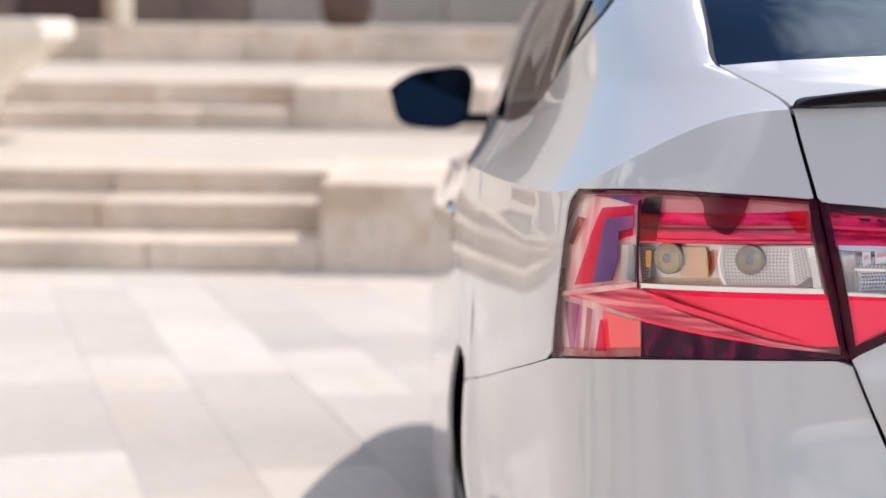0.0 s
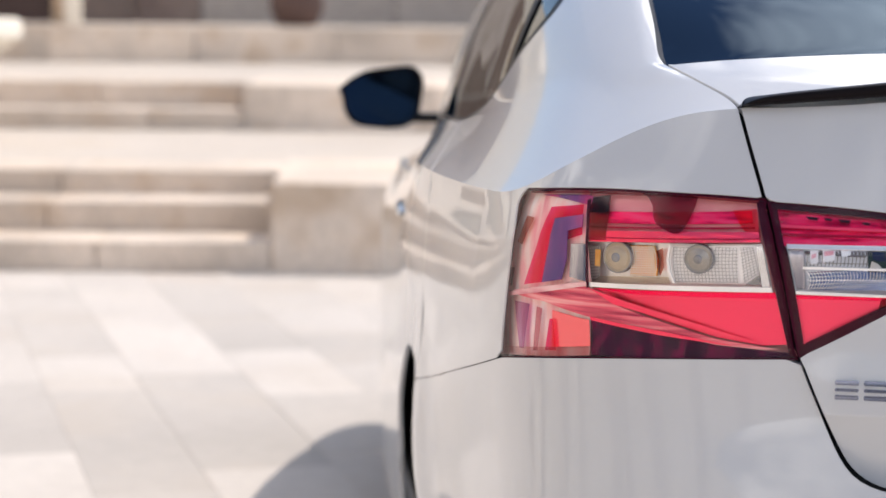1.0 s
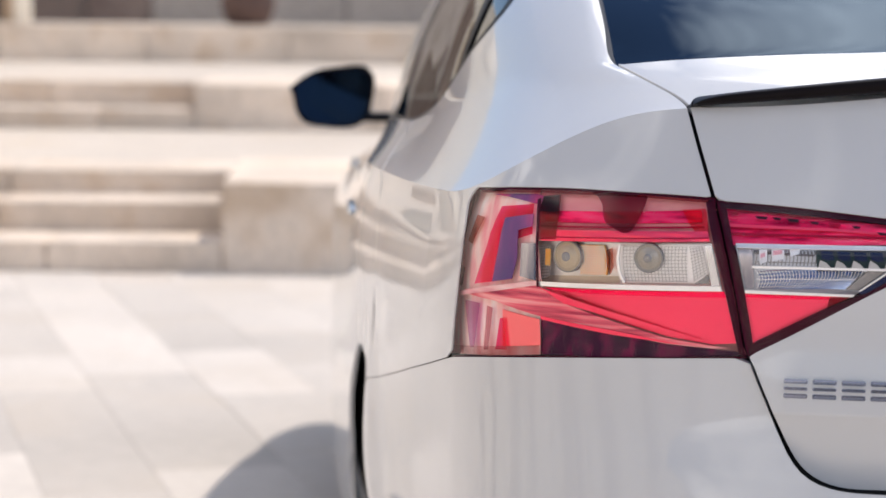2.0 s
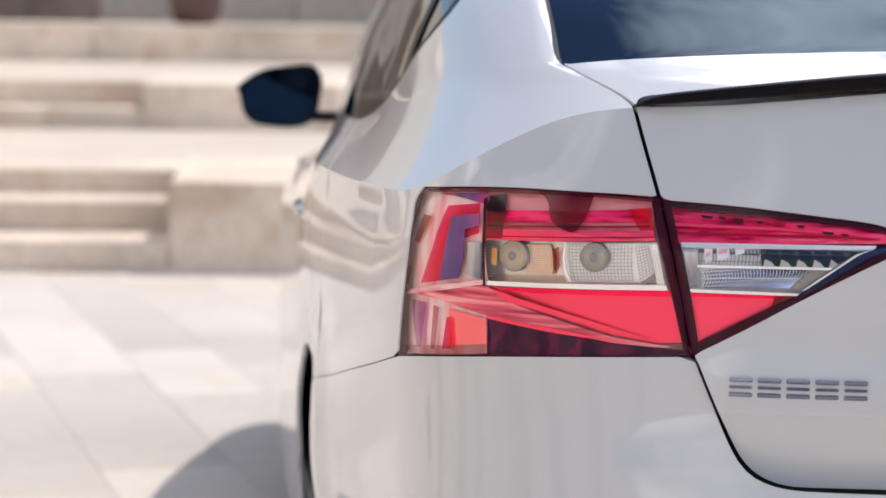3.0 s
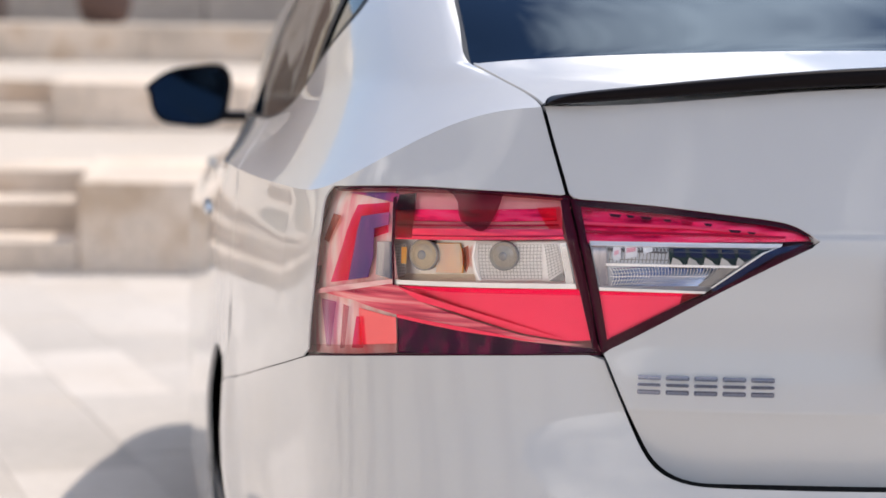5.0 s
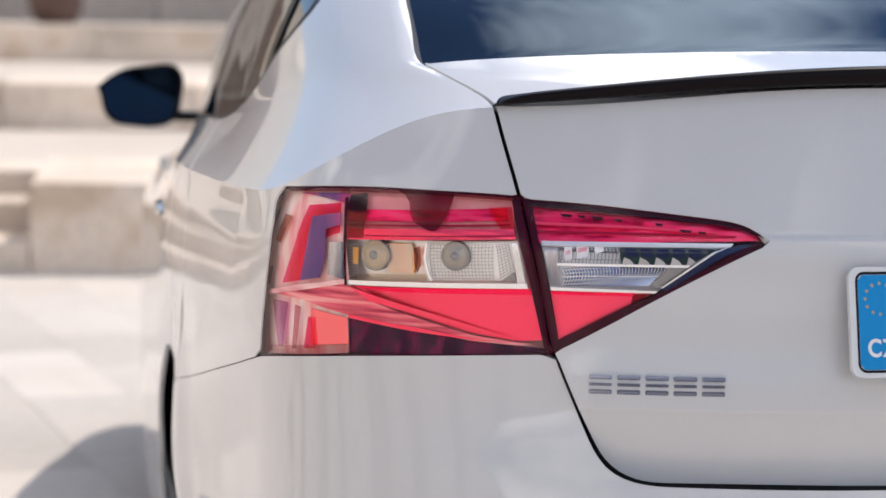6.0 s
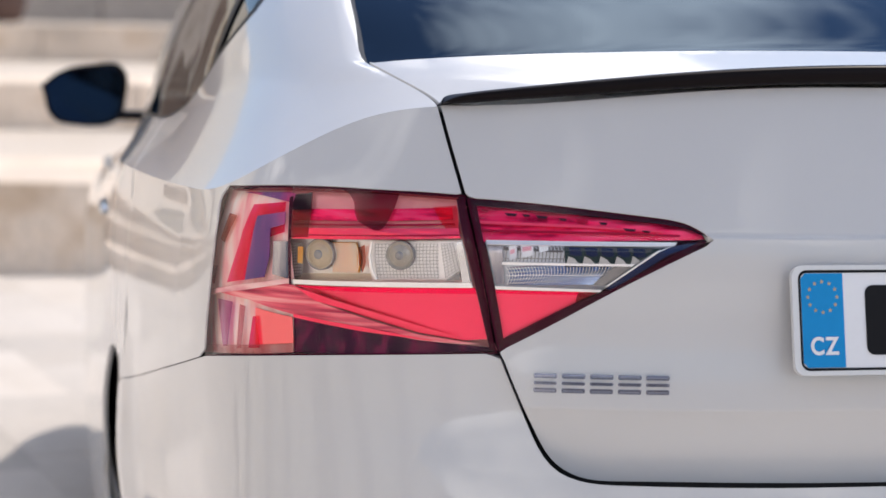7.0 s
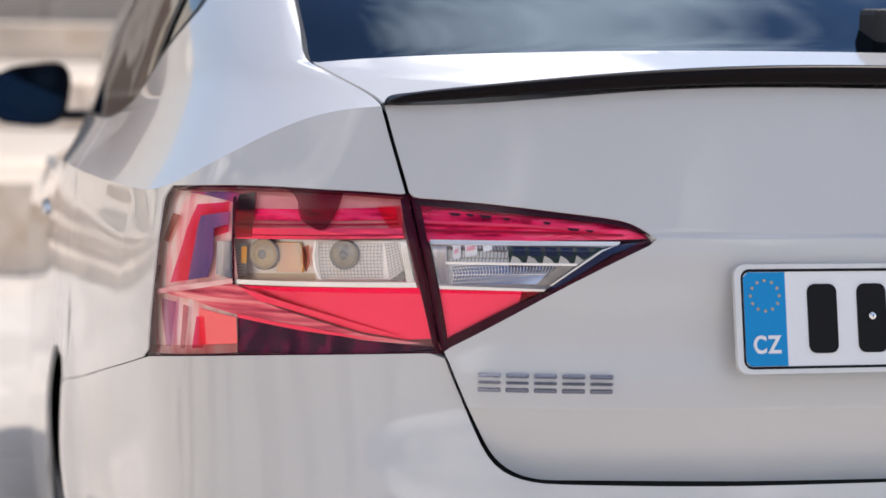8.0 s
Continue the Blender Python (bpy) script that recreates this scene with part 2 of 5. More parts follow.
CLAY = material("dark_clay", (0.085, 0.048, 0.040), 0.7, spread=0.2, grain=0.15, scale=6, bump=0.2)
TIMBER = material("pale_timber", (0.50, 0.36, 0.24), 0.7, spread=0.15, grain=0.15, scale=6, bump=0.2)


# ---- helpers of this scene ----
def part(name, bm, mat, parent=None, label=""):
    """Links a bmesh as one mesh object, under a thing or a part."""
    me = bpy.data.meshes.new(name)
    bm.to_mesh(me)
    bm.free()
    me.materials.append(mat)
    ob = new(name, me)
    ob.parent = parent
    return tagged(ob, label)


def box(x0, x1, y0, y1, z0, z1, bevel=0.0, segments=2):
    bm = bmesh.new()
    bmesh.ops.create_cube(bm, size=1, matrix=Matrix.LocRotScale(((x0 + x1) / 2, (y0 + y1) / 2, (z0 + z1) / 2), None, (x1 - x0, y1 - y0, z1 - z0)))
    if bevel:
        bmesh.ops.bevel(bm, geom=list(bm.edges), offset=bevel, segments=segments, affect="EDGES", profile=0.6)
    return bm


def smooth(ob):
    for p in ob.data.polygons:
        p.use_smooth = True
    return ob


def turned(profile, steps=48, flip=False):
    """A body turned round the z axis from (radius, height) pairs."""
    bm = bmesh.new()
    rings = [[bm.verts.new((r * math.cos(2 * math.pi * i / steps), r * math.sin(2 * math.pi * i / steps), h)) for i in range(steps)] for r, h in profile]
    for r0, r1 in zip(rings, rings[1:]):
        for i in range(steps):
            bm.faces.new((r0[i], r0[(i + 1) % steps], r1[(i + 1) % steps], r1[i]))
    bm.normal_update()
    return bm


# Shape of the car's skin, in the car's own axes: x to its right, y forward, z up.
def pchip(xk, yk, x):
    """Shape-keeping cubic through the knots: xk (N, n), yk (N, n, d), at x (N)."""
    h = np.diff(xk, axis=1)
    s = np.diff(yk, axis=1) / h[..., None]
    d = np.zeros_like(yk)
    w1, w2 = (2 * h[:, 1:] + h[:, :-1])[..., None], (h[:, 1:] + 2 * h[:, :-1])[..., None]
    a, b = s[:, :-1], s[:, 1:]
    same = a * b > 0
    d[:, 1:-1] = np.where(same, (w1 + w2) / (w1 / np.where(same, a, 1) + w2 / np.where(same, b, 1)), 0)
    d[:, 0], d[:, -1] = s[:, 0], s[:, -1]
    n = xk.shape[1]
    i = np.clip((x[:, None] >= xk).sum(1) - 1, 0, n - 2)
    r = np.arange(len(x))
    hh = h[r, i]
    u = np.clip((x - xk[r, i]) / hh, -0.3, 1.3)[:, None]
    hh = hh[:, None]
    return ((1 + 2 * u) * (1 - u) ** 2 * yk[r, i] + u * (1 - u) ** 2 * hh * d[r, i]
            + u * u * (3 - 2 * u) * yk[r, i + 1] + u * u * (u - 1) * hh * d[r, i + 1])


def spline(knots, values, x):
    """Smooth natural cubic through values (n, d) at knots (n)."""
    knots, values = np.asarray(knots, float), np.asarray(values, float)
    n, h = len(knots), np.diff(knots)
    A, rhs = np.eye(n), np.zeros_like(values)
    for i in range(1, n - 1):
        A[i, i - 1:i + 2] = h[i - 1], 2 * (h[i - 1] + h[i]), h[i]
        rhs[i] = 6 * ((values[i + 1] - values[i]) / h[i] - (values[i] - values[i - 1]) / h[i - 1])
    m = np.linalg.solve(A, rhs)
    x = np.asarray(x, float)
    i = np.clip(np.searchsorted(knots, x, "right") - 1, 0, n - 2)
    hh, p, q = h[i][:, None], (knots[i + 1] - x)[:, None], (x - knots[i])[:, None]
    return (m[i] * p ** 3 + m[i + 1] * q ** 3) / (6 * hh) + (values[i] / hh - m[i] * hh / 6) * p + (values[i + 1] / hh - m[i + 1] * hh / 6) * q


# One half of the plan at the height of the lamps, from the middle of the tail round to the middle of the nose.
PLAN = [(0, -.030), (-.33, -.018), (-.57, .035), (-.70, .085), (-.79, .150), (-.845, .250), (-.874, .40), (-.902, .70), (-.924, 1.10),
        (-.931, 1.8), (-.920, 2.7), (-.880, 3.3), (-.805, 3.70), (-.69, 4.03), (-.53, 4.24), (-.31, 4.36), (0, 4.40)]
SHOULDER = [(0, .037, 1.1420), (-.33, .047, 1.1372), (-.60, .105, 1.117), (-.695, .150, 1.105), (-.785, .207, 1.066), (-.838, .285, 1.019),
            (-.864, .42, 1.000), (-.889, .70, .990), (-.909, 1.10, .980), (-0.874, 1.8, 0.948), (-0.814, 2.7, 0.905), (-0.767, 3.3, 0.879),
            (-0.722, 3.66, 0.857), (-.66, 3.96, .84), (-.50, 4.14, .77), (-.30, 4.24, .735), (0, 4.28, .72)]
BELT = [(0, .23, 1.179), (-.33, .242, 1.175), (-.60, .275, 1.162), (-.69, .345, 1.150), (-.748, .46, 1.134), (-.788, .62, 1.108),
        (-.814, .80, 1.084), (-.835, 1.05, 1.052), (-.845, 1.3, 1.036), (-.838, 1.8, 1.018), (-0.787, 2.6, 0.986), (-0.757, 3., 0.973),
        (-0.729, 3.28, 0.963), (-.70, 3.42, 1.0), (-.50, 3.5, 1.01), (-.25, 3.53, 1.018), (0, 3.54, 1.02)]
ROOF = [(0, 1.45, 1.430), (-.30, 1.43, 1.425), (-.48, 1.42, 1.415), (-.545, 1.44, 1.41), (-.570, 1.50, 1.408), (-.582, 1.56, 1.407),
        (-.588, 1.62, 1.407), (-.593, 1.70, 1.407), (-.585, 1.78, 1.407), (-.575, 1.95, 1.41), (-.565, 2.3, 1.41), (-.555, 2.5, 1.40),
        (-.555, 2.6, 1.39), (-.48, 2.66, 1.395), (-.35, 2.69, 1.405), (-.18, 2.71, 1.41), (0, 2.72, 1.412)]
_p = np.array(PLAN)
AK = np.concatenate([[0], np.cumsum(np.linalg.norm(np.diff(_p, axis=0), axis=1))])
END = AK[-1]
# heights, and how far the skin stands in (+) or out (-) of the plan: bumpers and sides, and the tailgate
LEVELS = np.array([.20, .26, .34, .46, .60, .70, .80, .88, .966, .983, 1.010])
BUMPER = np.array([.115, .050, .000, -.045, -.048, -.030, -.008, .0, .001, .004, .016])
SIDE = np.array([.070, .030, .022, .012, .004, .006, .004, .0, .002, .004, .008])
NOSE = np.array([.17, .12, .08, .045, .025, .012, .004, .0, .001, .004, .016])
# how much further the doors and wings stand in towards the front
DOORS = np.array([-.018, -.022, -.018, -.012, -.005, -.004, -.002, .005, .033, .040, .047])
GATE_LEVELS = np.array([.60, .66, .70, .735, .7952, .7968, .7984, .88, .9818, .9842, .9890, 1.010])
GATE = np.array([.10, .050, .0145, .003, -.0150, -.0158, -.0157, -.005, .0022, .0058, .0078, .016])
# the crease of the lamp in the tailgate runs a little lower than that of the metal
GATE_LAMP_LEVELS, GATE_LAMP = GATE_LEVELS.copy(), GATE.copy()
GATE_LAMP_LEVELS[8:11], GATE_LAMP[8:11] = (.9728, .9768, .9900), (-.0005, .0032, .0082)


def rail(points, a):
    """The curve through a rail's points, which goes on as its mirror image past the middle of tail and nose."""
    p = np.asarray(points, float)
    flip = np.array([-1.0] + [1.0] * (p.shape[1] - 1))
    full = np.concatenate([p[4:0:-1] * flip, p, p[-2:-9:-1] * flip])
    knots = np.concatenate([-AK[4:0:-1], AK, 2 * END - AK[-2:-9:-1]])
    a = np.asarray(a, float)
    out = spline(knots, full, np.abs(a))
    return out * np.where(a[:, None] < 0, flip, 1.0)


def plan(a):
    p = rail(PLAN, a)
    e = 1e-3
    t = rail(PLAN, np.asarray(a) + e) - rail(PLAN, np.asarray(a) - e)
    t /= np.linalg.norm(t, axis=1)[:, None]
    return p, np.c_[t[:, 1], -t[:, 0]]


def lower(a, z, gate=False):
    """The skin below the shoulder at a along the plan and the height z."""
    a, z = np.asarray(a, float), np.asarray(z, float)
    p, n = plan(a)
    sh = rail(SHOULDER, a)
    top = sh[:, 2]
    k = np.clip((np.abs(a) - .62) / .45, 0, 1)
    k = (k * k * (3 - 2 * k))[:, None]
    f = np.clip((np.abs(a) - 4.75) / .4, 0, 1)[:, None]
    o = BUMPER * (1 - k) + SIDE * k
    o = o * (1 - f) + NOSE * f
    g = np.clip((np.abs(a) - 1.8) / 1.3, 0, 1)[:, None]
    o = o + DOORS * (g * g * (3 - 2 * g) * (1 - f))
    lv = np.repeat(LEVELS[None], len(a), 0)
    if gate:
        o, lv = (np.repeat(v[None], len(a), 0) for v in ((GATE_LAMP, GATE_LAMP_LEVELS) if gate == "lamp" else (GATE, GATE_LEVELS)))
    squeeze = np.minimum(1, (top - .03 - .2) / .8)[:, None]
    lv = .2 + (lv - .2) * squeeze
    o_top = -((p - sh[:, :2]) * n).sum(1)
    keep = np.where(lv > .90 * squeeze, np.minimum(1, np.maximum(o, 0)), o)
    o_all = np.concatenate([np.minimum(keep, np.maximum(o_top[:, None], keep * 0 + .002)), o_top[:, None]], 1)
    lv = np.concatenate([lv, top[:, None]], 1)
    off = pchip(lv, o_all[..., None], z)[:, 0]
    # hollow under the sharp shoulder line of quarters and doors
    w = np.clip((np.abs(a) - .98) / .16, 0, 1) * (1 - f[:, 0])
    s = np.maximum(top - z, 0) / .045
    off = off + w * .006 * s * np.exp(1 - s)
    # the flared lip behind the rear wheel
    ring = (np.hypot(np.abs(a) - 1.845, z - .335) - .353) / .07
    lip = np.clip((1.80 - np.abs(a)) / .25, 0, 1)
    off = off - .020 * np.exp(-ring * ring) * lip * lip * (3 - 2 * lip)
    xy = p + n * off[:, None]
    return np.c_[xy, z]


def upper(a, t):
    """The skin above the shoulder: t 0 shoulder, 1 foot of the glass, 2 edge of the roof, 3 its middle."""
    a, t = np.asarray(a, float), np.asarray(t, float)
    sh, be, ro = lower(a, rail(SHOULDER, a)[:, 2]), rail(BELT, a), rail(ROOF, a)
    top = np.c_[ro[:, 0] * 0, ro[:, 1] * .35 + 2.08 * .65, ro[:, 2] * 0 + 1.462]
    k = np.repeat(np.array([[0., 1., 2., 3.]]), len(a), 0)
    knots = np.stack([sh, be, ro, top], 1)
    # a little crown between the foot of the glass and the roof
    out = pchip(k, knots, t)
    crown = np.where((t > 1) & (t < 2), np.sin(np.pi * np.clip(t - 1, 0, 1)) ** 2, 0)
    mid = np.array([0, 2.0, .6])
    d = out - mid
    d /= np.linalg.norm(d, axis=1)[:, None]
    out = out + d * (crown * (.035 - .025 * np.clip((np.abs(a) - .9) / .5, 0, 1) * np.clip((4.6 - np.abs(a)) / .4, 0, 1)))[:, None]
    # the quarters roll over towards the edge of the rear glass
    d = np.maximum(np.abs(a) - np.interp(t, (.70, .93, 1.02, 1.06, 1.20, 1.32, 1.60, 1.92), (.643, .658, .667, .6675, .657, .648, .627, .592)), 0)
    fade = np.clip((d - .030) / .16, 0, 1)
    rise = .0085 * np.where(d < .030, 1 - (1 - d / .030) ** 2, 1 - fade * fade * (3 - 2 * fade))
    w0, w1 = np.clip((t - .62) / .55, 0, 1), np.clip((1.97 - t) / .12, 0, 1)
    rise = rise * w0 * w0 * (3 - 2 * w0) * w1
    return out + rise[:, None] * np.c_[-.78 * np.sign(a), a * 0 - .35, a * 0 + .52]


from mathutils.geometry import delaunay_2d_cdt


def inside(poly, pts):
    """Which of the points (N, 2) lie within the closed polygon (M, 2)."""
    x, y = pts[:, 0][:, None], pts[:, 1][:, None]
    x0, y0 = poly[:, 0], poly[:, 1]
    x1, y1 = np.roll(x0, -1), np.roll(y0, -1)
    cross = ((y0 > y) != (y1 > y)) & (x < (x1 - x0) * (y - y0) / np.where(y1 == y0, 1e-12, y1 - y0) + x0)
    return cross.sum(1) % 2 == 1


def dense(poly, step, scale=(1.0, 1.0)):
    """The closed polygon with points no further apart than step."""
    poly, out = np.asarray(poly, float), []
    for p, q in zip(poly, np.roll(poly, -1, axis=0)):
        n = max(1, int(math.ceil(np.linalg.norm((q - p) * scale) / step)))
        out += [p + (q - p) * i / n for i in range(n)]
    return np.array(out)


def curve(points, n=24):
    """A smooth open line through a few points of the skin's plane."""
    p = np.asarray(points, float)
    k = np.concatenate([[0], np.cumsum(np.linalg.norm(np.diff(p, axis=0), axis=1))])
    return spline(k, p, np.linspace(0, k[-1], n))


def skin_normals(fn, u, v):
    e = 1.5e-3
    du, dv = fn(u + e, v) - fn(u - e, v), fn(u, v + e) - fn(u, v - e)
    n = np.cross(du, dv)
    n /= np.linalg.norm(n, axis=1)[:, None] + 1e-12
    out = fn(u, v) - np.array([0, 2.1, .55])
    n *= np.where((n * out).sum(1) < 0, -1, 1)[:, None]
    return n


def skin_mesh(name, fn, regions, mat, parent, label="", step=0.03, vscale=1.0, rim=0.0, depth=0.0, holes=(), flip=False, relief=None):
    """One panel of the car: regions of the skin, each (function, outline), meshed with their own edges and folded in at the rim."""
    verts, normals, faces = [], [], []
    for f, outline, st, vs in regions:
        loop = dense(outline, st, (1.0, vs))
        lo, hi = loop.min(0), loop.max(0)
        gu, gv = np.meshgrid(np.arange(lo[0] + st * .5, hi[0], st), np.arange(lo[1] + st / vs * .5, hi[1], st / vs))
        gu = gu + (np.arange(len(gu)) % 2)[:, None] * st * .5
        grid = np.c_[gu.ravel(), gv.ravel()]
        grid = grid[inside(loop, grid)]
        rings = [loop] + [dense(h, st, (1.0, vs)) for h in holes]
        for h in rings[1:]:
            grid = grid[~inside(h, grid)]
        if len(grid):
            w = np.array([1.0, vs])
            far = np.ones(len(grid), bool)
            for r in rings:
                for c in range(0, len(grid), 2000):
                    far[c:c + 2000] &= (np.linalg.norm((grid[c:c + 2000, None] - r[None]) * w, axis=2).min(1) > st * .45)
            grid = grid[far]
        pts, edges = np.concatenate(rings + [grid]), []
        at = 0
        for r in rings:
            edges += [(at + i, at + (i + 1) % len(r)) for i in range(len(r))]
            at += len(r)
        got = delaunay_2d_cdt([Vector((p[0], p[1] * vs)) for p in pts], edges, [], 0, 1e-7)
        uv = np.array([(p[0], p[1] / vs) for p in got[0]])
        tri = np.array([t for t in got[2] if len(t) == 3])
        mid = uv[tri].mean(1)
        ok = inside(rings[0], mid)
        for h in rings[1:]:
            ok &= ~inside(h, mid)
        tri = tri[ok]
        P, N = f(uv[:, 0], uv[:, 1]), skin_normals(f, uv[:, 0], uv[:, 1])
        P = P - N * (depth[0] - depth[1] * (uv[:, 1] - depth[2]) if isinstance(depth, tuple) else np.full(len(P), depth))[:, None]
        if relief:
            P = P - N * (relief[0] * np.sin(2 * np.pi * uv[:, 0] / relief[1]) * np.sin(2 * np.pi * uv[:, 1] / relief[2]))[:, None]
        a, b, c = P[tri[:, 0]], P[tri[:, 1]], P[tri[:, 2]]
        wrong = (np.cross(b - a, c - a) * N[tri].mean(1)).sum(1) < 0
        tri[wrong] = tri[wrong][:, ::-1]
        base = len(verts)
        verts += [tuple(p) for p in P]
        normals += [tuple(n) for n in N]
        faces += [tuple(int(base + i) for i in t) for t in tri]
        if rim:
            count = {}
            for t in tri:
                for i, j in ((t[0], t[1]), (t[1], t[2]), (t[2], t[0])):
                    count[(i, j)] = True
            border = [(i, j) for (i, j) in count if (j, i) not in count]
            for i, j in border:
                q = len(verts)
                across = np.cross(P[j] - P[i], N[i])
                across /= np.linalg.norm(across) + 1e-12
                verts += [tuple(P[i]), tuple(P[j]), tuple(P[j] - N[j] * rim), tuple(P[i] - N[i] * rim)]
                soft = [tuple((N[i] + across) / 1.414), tuple((N[j] + across) / 1.414), tuple(across), tuple(across)]
                normals += soft
                faces.append((q + 1, q, q + 3, q + 2))
    if flip:
        verts = [(-x, y, z) for x, y, z in verts]
        normals = [(-x, y, z) for x, y, z in normals]
        faces = [t[::-1] for t in faces]
    me = bpy.data.meshes.new(name)
    me.from_pydata(verts, [], faces)
    me.update()
    for p in me.polygons:
        p.use_smooth = True
    if not relief:
        me.normals_split_custom_set_from_vertices(normals)
    me.materials.append(mat)
    ob = new(name, me)
    ob.parent = parent
    return tagged(ob, label)


def gate_lamp(a, z):
    return lower(a, z, "lamp")


def gate(a, z):
    return lower(a, z, True)


def shoulder_line(a0, a1, step=0.02):
    a = np.linspace(a0, a1, max(2, int(abs(a1 - a0) / step) + 1))
    return np.c_[a, rail(SHOULDER, a)[:, 2]]


# outlines on the skin: how far round the plan, and how high
LAMP_OUT = [(0.6102, 1.019), (0.5991, 0.9828), (0.5893, 0.942), (0.5797, 0.8996), (0.5707, 0.8549)]
LAMP_BOT = [(0.5706, 0.8531), (0.6928, 0.8466), (0.792, 0.8388), (0.9862, 0.8119)]
LAMP_LEFT = [(0.9862, 0.8119), (0.9717, 0.8598), (0.9625, 0.9009), (0.9541, 0.9415), (0.953, 0.9809), (0.9554, 1.002), (0.945, 1.013)]
LAMP_TOP = [(0.945, 1.013), (0.8552, 1.02), (0.7712, 1.023), (0.7026, 1.022), (0.6507, 1.021), (0.6102, 1.019)]
IN_LEFT = [(0.6051, 1.017), (0.5929, 0.9781), (0.5807, 0.9245), (0.5661, 0.8573)]
IN_TOP = [(0.6051, 1.017), (0.5448, 1.014), (0.484, 1.009), (0.4236, 1.003), (0.3874, 0.9989), (0.3693, 0.9951), (0.3544, 0.9884), (0.3391, 0.9782)]
IN_BOT = [(0.5661, 0.8573), (0.5225, 0.8804), (0.4814, 0.9035), (0.4522, 0.92), (0.4054, 0.9452), (0.3701, 0.9632), (0.3391, 0.9782)]
P_BAND_TOP = [(0.9448, 1.014), (0.8204, 1.024), (0.7046, 1.024), (0.6161, 1.021), (0.6158, 1.017), (0.704, 1.021), (0.8181, 1.02), (0.9422, 1.012)]
P_B_RED = [(0.8111, 0.9790), (0.6154, 0.9880), (0.6125, 0.9762), (0.8118, 0.9655)]
P_B_DARK = [(0.8281, 1.027), (0.7564, 1.027), (0.6863, 1.025), (0.6182, 1.022), (0.6149, 0.9767), (0.8158, 0.9644)]
P_C_CLEAR = [(0.8329, 0.9625), (0.6129, 0.9768), (0.6002, 0.9228), (0.8338, 0.9152)]
P_C_FRAME_BOT = [(0.8136, 0.9198), (0.5994, 0.9267), (0.5974, 0.9212), (0.811, 0.915)]
P_C_FRAME_RIGHT = [(0.617, 0.9707), (0.6108, 0.971), (0.5999, 0.9225), (0.6093, 0.9253)]
P_D_RED = [(0.8091, 0.9129), (0.5959, 0.9202), (0.5816, 0.8655), (0.608, 0.8633), (0.6584, 0.8694), (0.7234, 0.884), (0.7719, 0.8969)]
P_D_TOP_DARK = [(0.8069, 0.9134), (0.5957, 0.9206), (0.5931, 0.9145), (0.7498, 0.9106)]
P_E_ROSE = [(0.9863, 0.8898), (0.9118, 0.9034), (0.8134, 0.9146), (0.7708, 0.896), (0.7162, 0.8822), (0.658, 0.8684), (0.5892, 0.8606), (0.6077, 0.8599), (0.6578, 0.8624), (0.7224, 0.8721), (0.8067, 0.8806), (0.8859, 0.8901)]
P_F_DARK = [(0.8112, 0.8784), (0.7244, 0.8702), (0.6589, 0.8613), (0.5773, 0.8571), (0.576, 0.8536), (0.8096, 0.8383)]
P_G_PINK = [(0.8731, 0.8817), (0.8113, 0.8773), (0.8085, 0.8486), (0.8718, 0.8398)]
P_A_PINK = [(0.9958, 1.01), (0.8298, 1.029), (0.8087, 0.9086), (0.9271, 0.8934), (1.018, 0.8789), (1.001, 0.9368), (1.002, 0.9868)]
P_A_VIOLET = [(0.8826, 1), (0.8279, 1.007), (0.8217, 0.9729), (0.8488, 0.9632), (0.8518, 0.9187), (0.9319, 0.9043), (0.9052, 0.9491)]
P_A_ORANGE = [(0.942, 0.985), (0.9182, 0.9843), (0.9306, 0.9683), (0.9446, 0.9493), (0.9598, 0.9519)]
P_A_CLIP = [(0.8396, 0.9602), (0.8175, 0.9619), (0.8161, 0.9202), (0.8409, 0.9231)]
P_A_EDGE = [(0.8225, 1.012), (0.818, 1.014), (0.8127, 0.984), (0.8095, 0.914), (0.8119, 0.9138), (0.816, 0.9838)]
P_A_TOPBLUE = [(0.9124, 1.014), (0.8289, 1.019), (0.8077, 1.016), (0.8256, 1.008), (0.8698, 1.012)]
P_G_BASE = [(1.056, 0.803), (1.032, 0.8881), (0.9027, 0.8981), (0.8133, 0.893), (0.8112, 0.8378)]
P_G_VIOLET = [(0.9609, 0.8821), (0.9185, 0.8834), (0.9335, 0.8295), (0.947, 0.8274)]
P_G_BROWN = [(0.9021, 0.8827), (0.8894, 0.8816), (0.8987, 0.8322), (0.9095, 0.8305)]
P_G_RED = [(0.8744, 0.8719), (0.8678, 0.8727), (0.8602, 0.8376), (0.8828, 0.8346)]
P_I_RED = [(0.5973, 1.015), (0.5142, 1.009), (0.4346, 1.002), (0.3796, 0.9977), (0.36, 0.9928), (0.3407, 0.9831), (0.3799, 0.982), (0.5894, 0.978)]
P_I_CLEAR = [(0.5877, 0.9805), (0.3741, 0.9814), (0.4565, 0.9205), (0.5748, 0.9206)]
P_I_CLEARFRAME = [(0.5848, 0.9775), (0.3776, 0.9786), (0.3808, 0.9764), (0.5834, 0.9749)]
P_I_BLUEBAR = [(0.383, 0.9762), (0.3552, 0.9788), (0.3686, 0.9745), (0.4478, 0.9236), (0.4539, 0.925)]
P_I_BOTTOM = [(0.5736, 0.9199), (0.4605, 0.9204), (0.4783, 0.912), (0.5635, 0.8683)]
P_I_FRAME2 = [(0.5734, 0.9246), (0.4578, 0.9233), (0.4601, 0.9208), (0.5727, 0.921)]
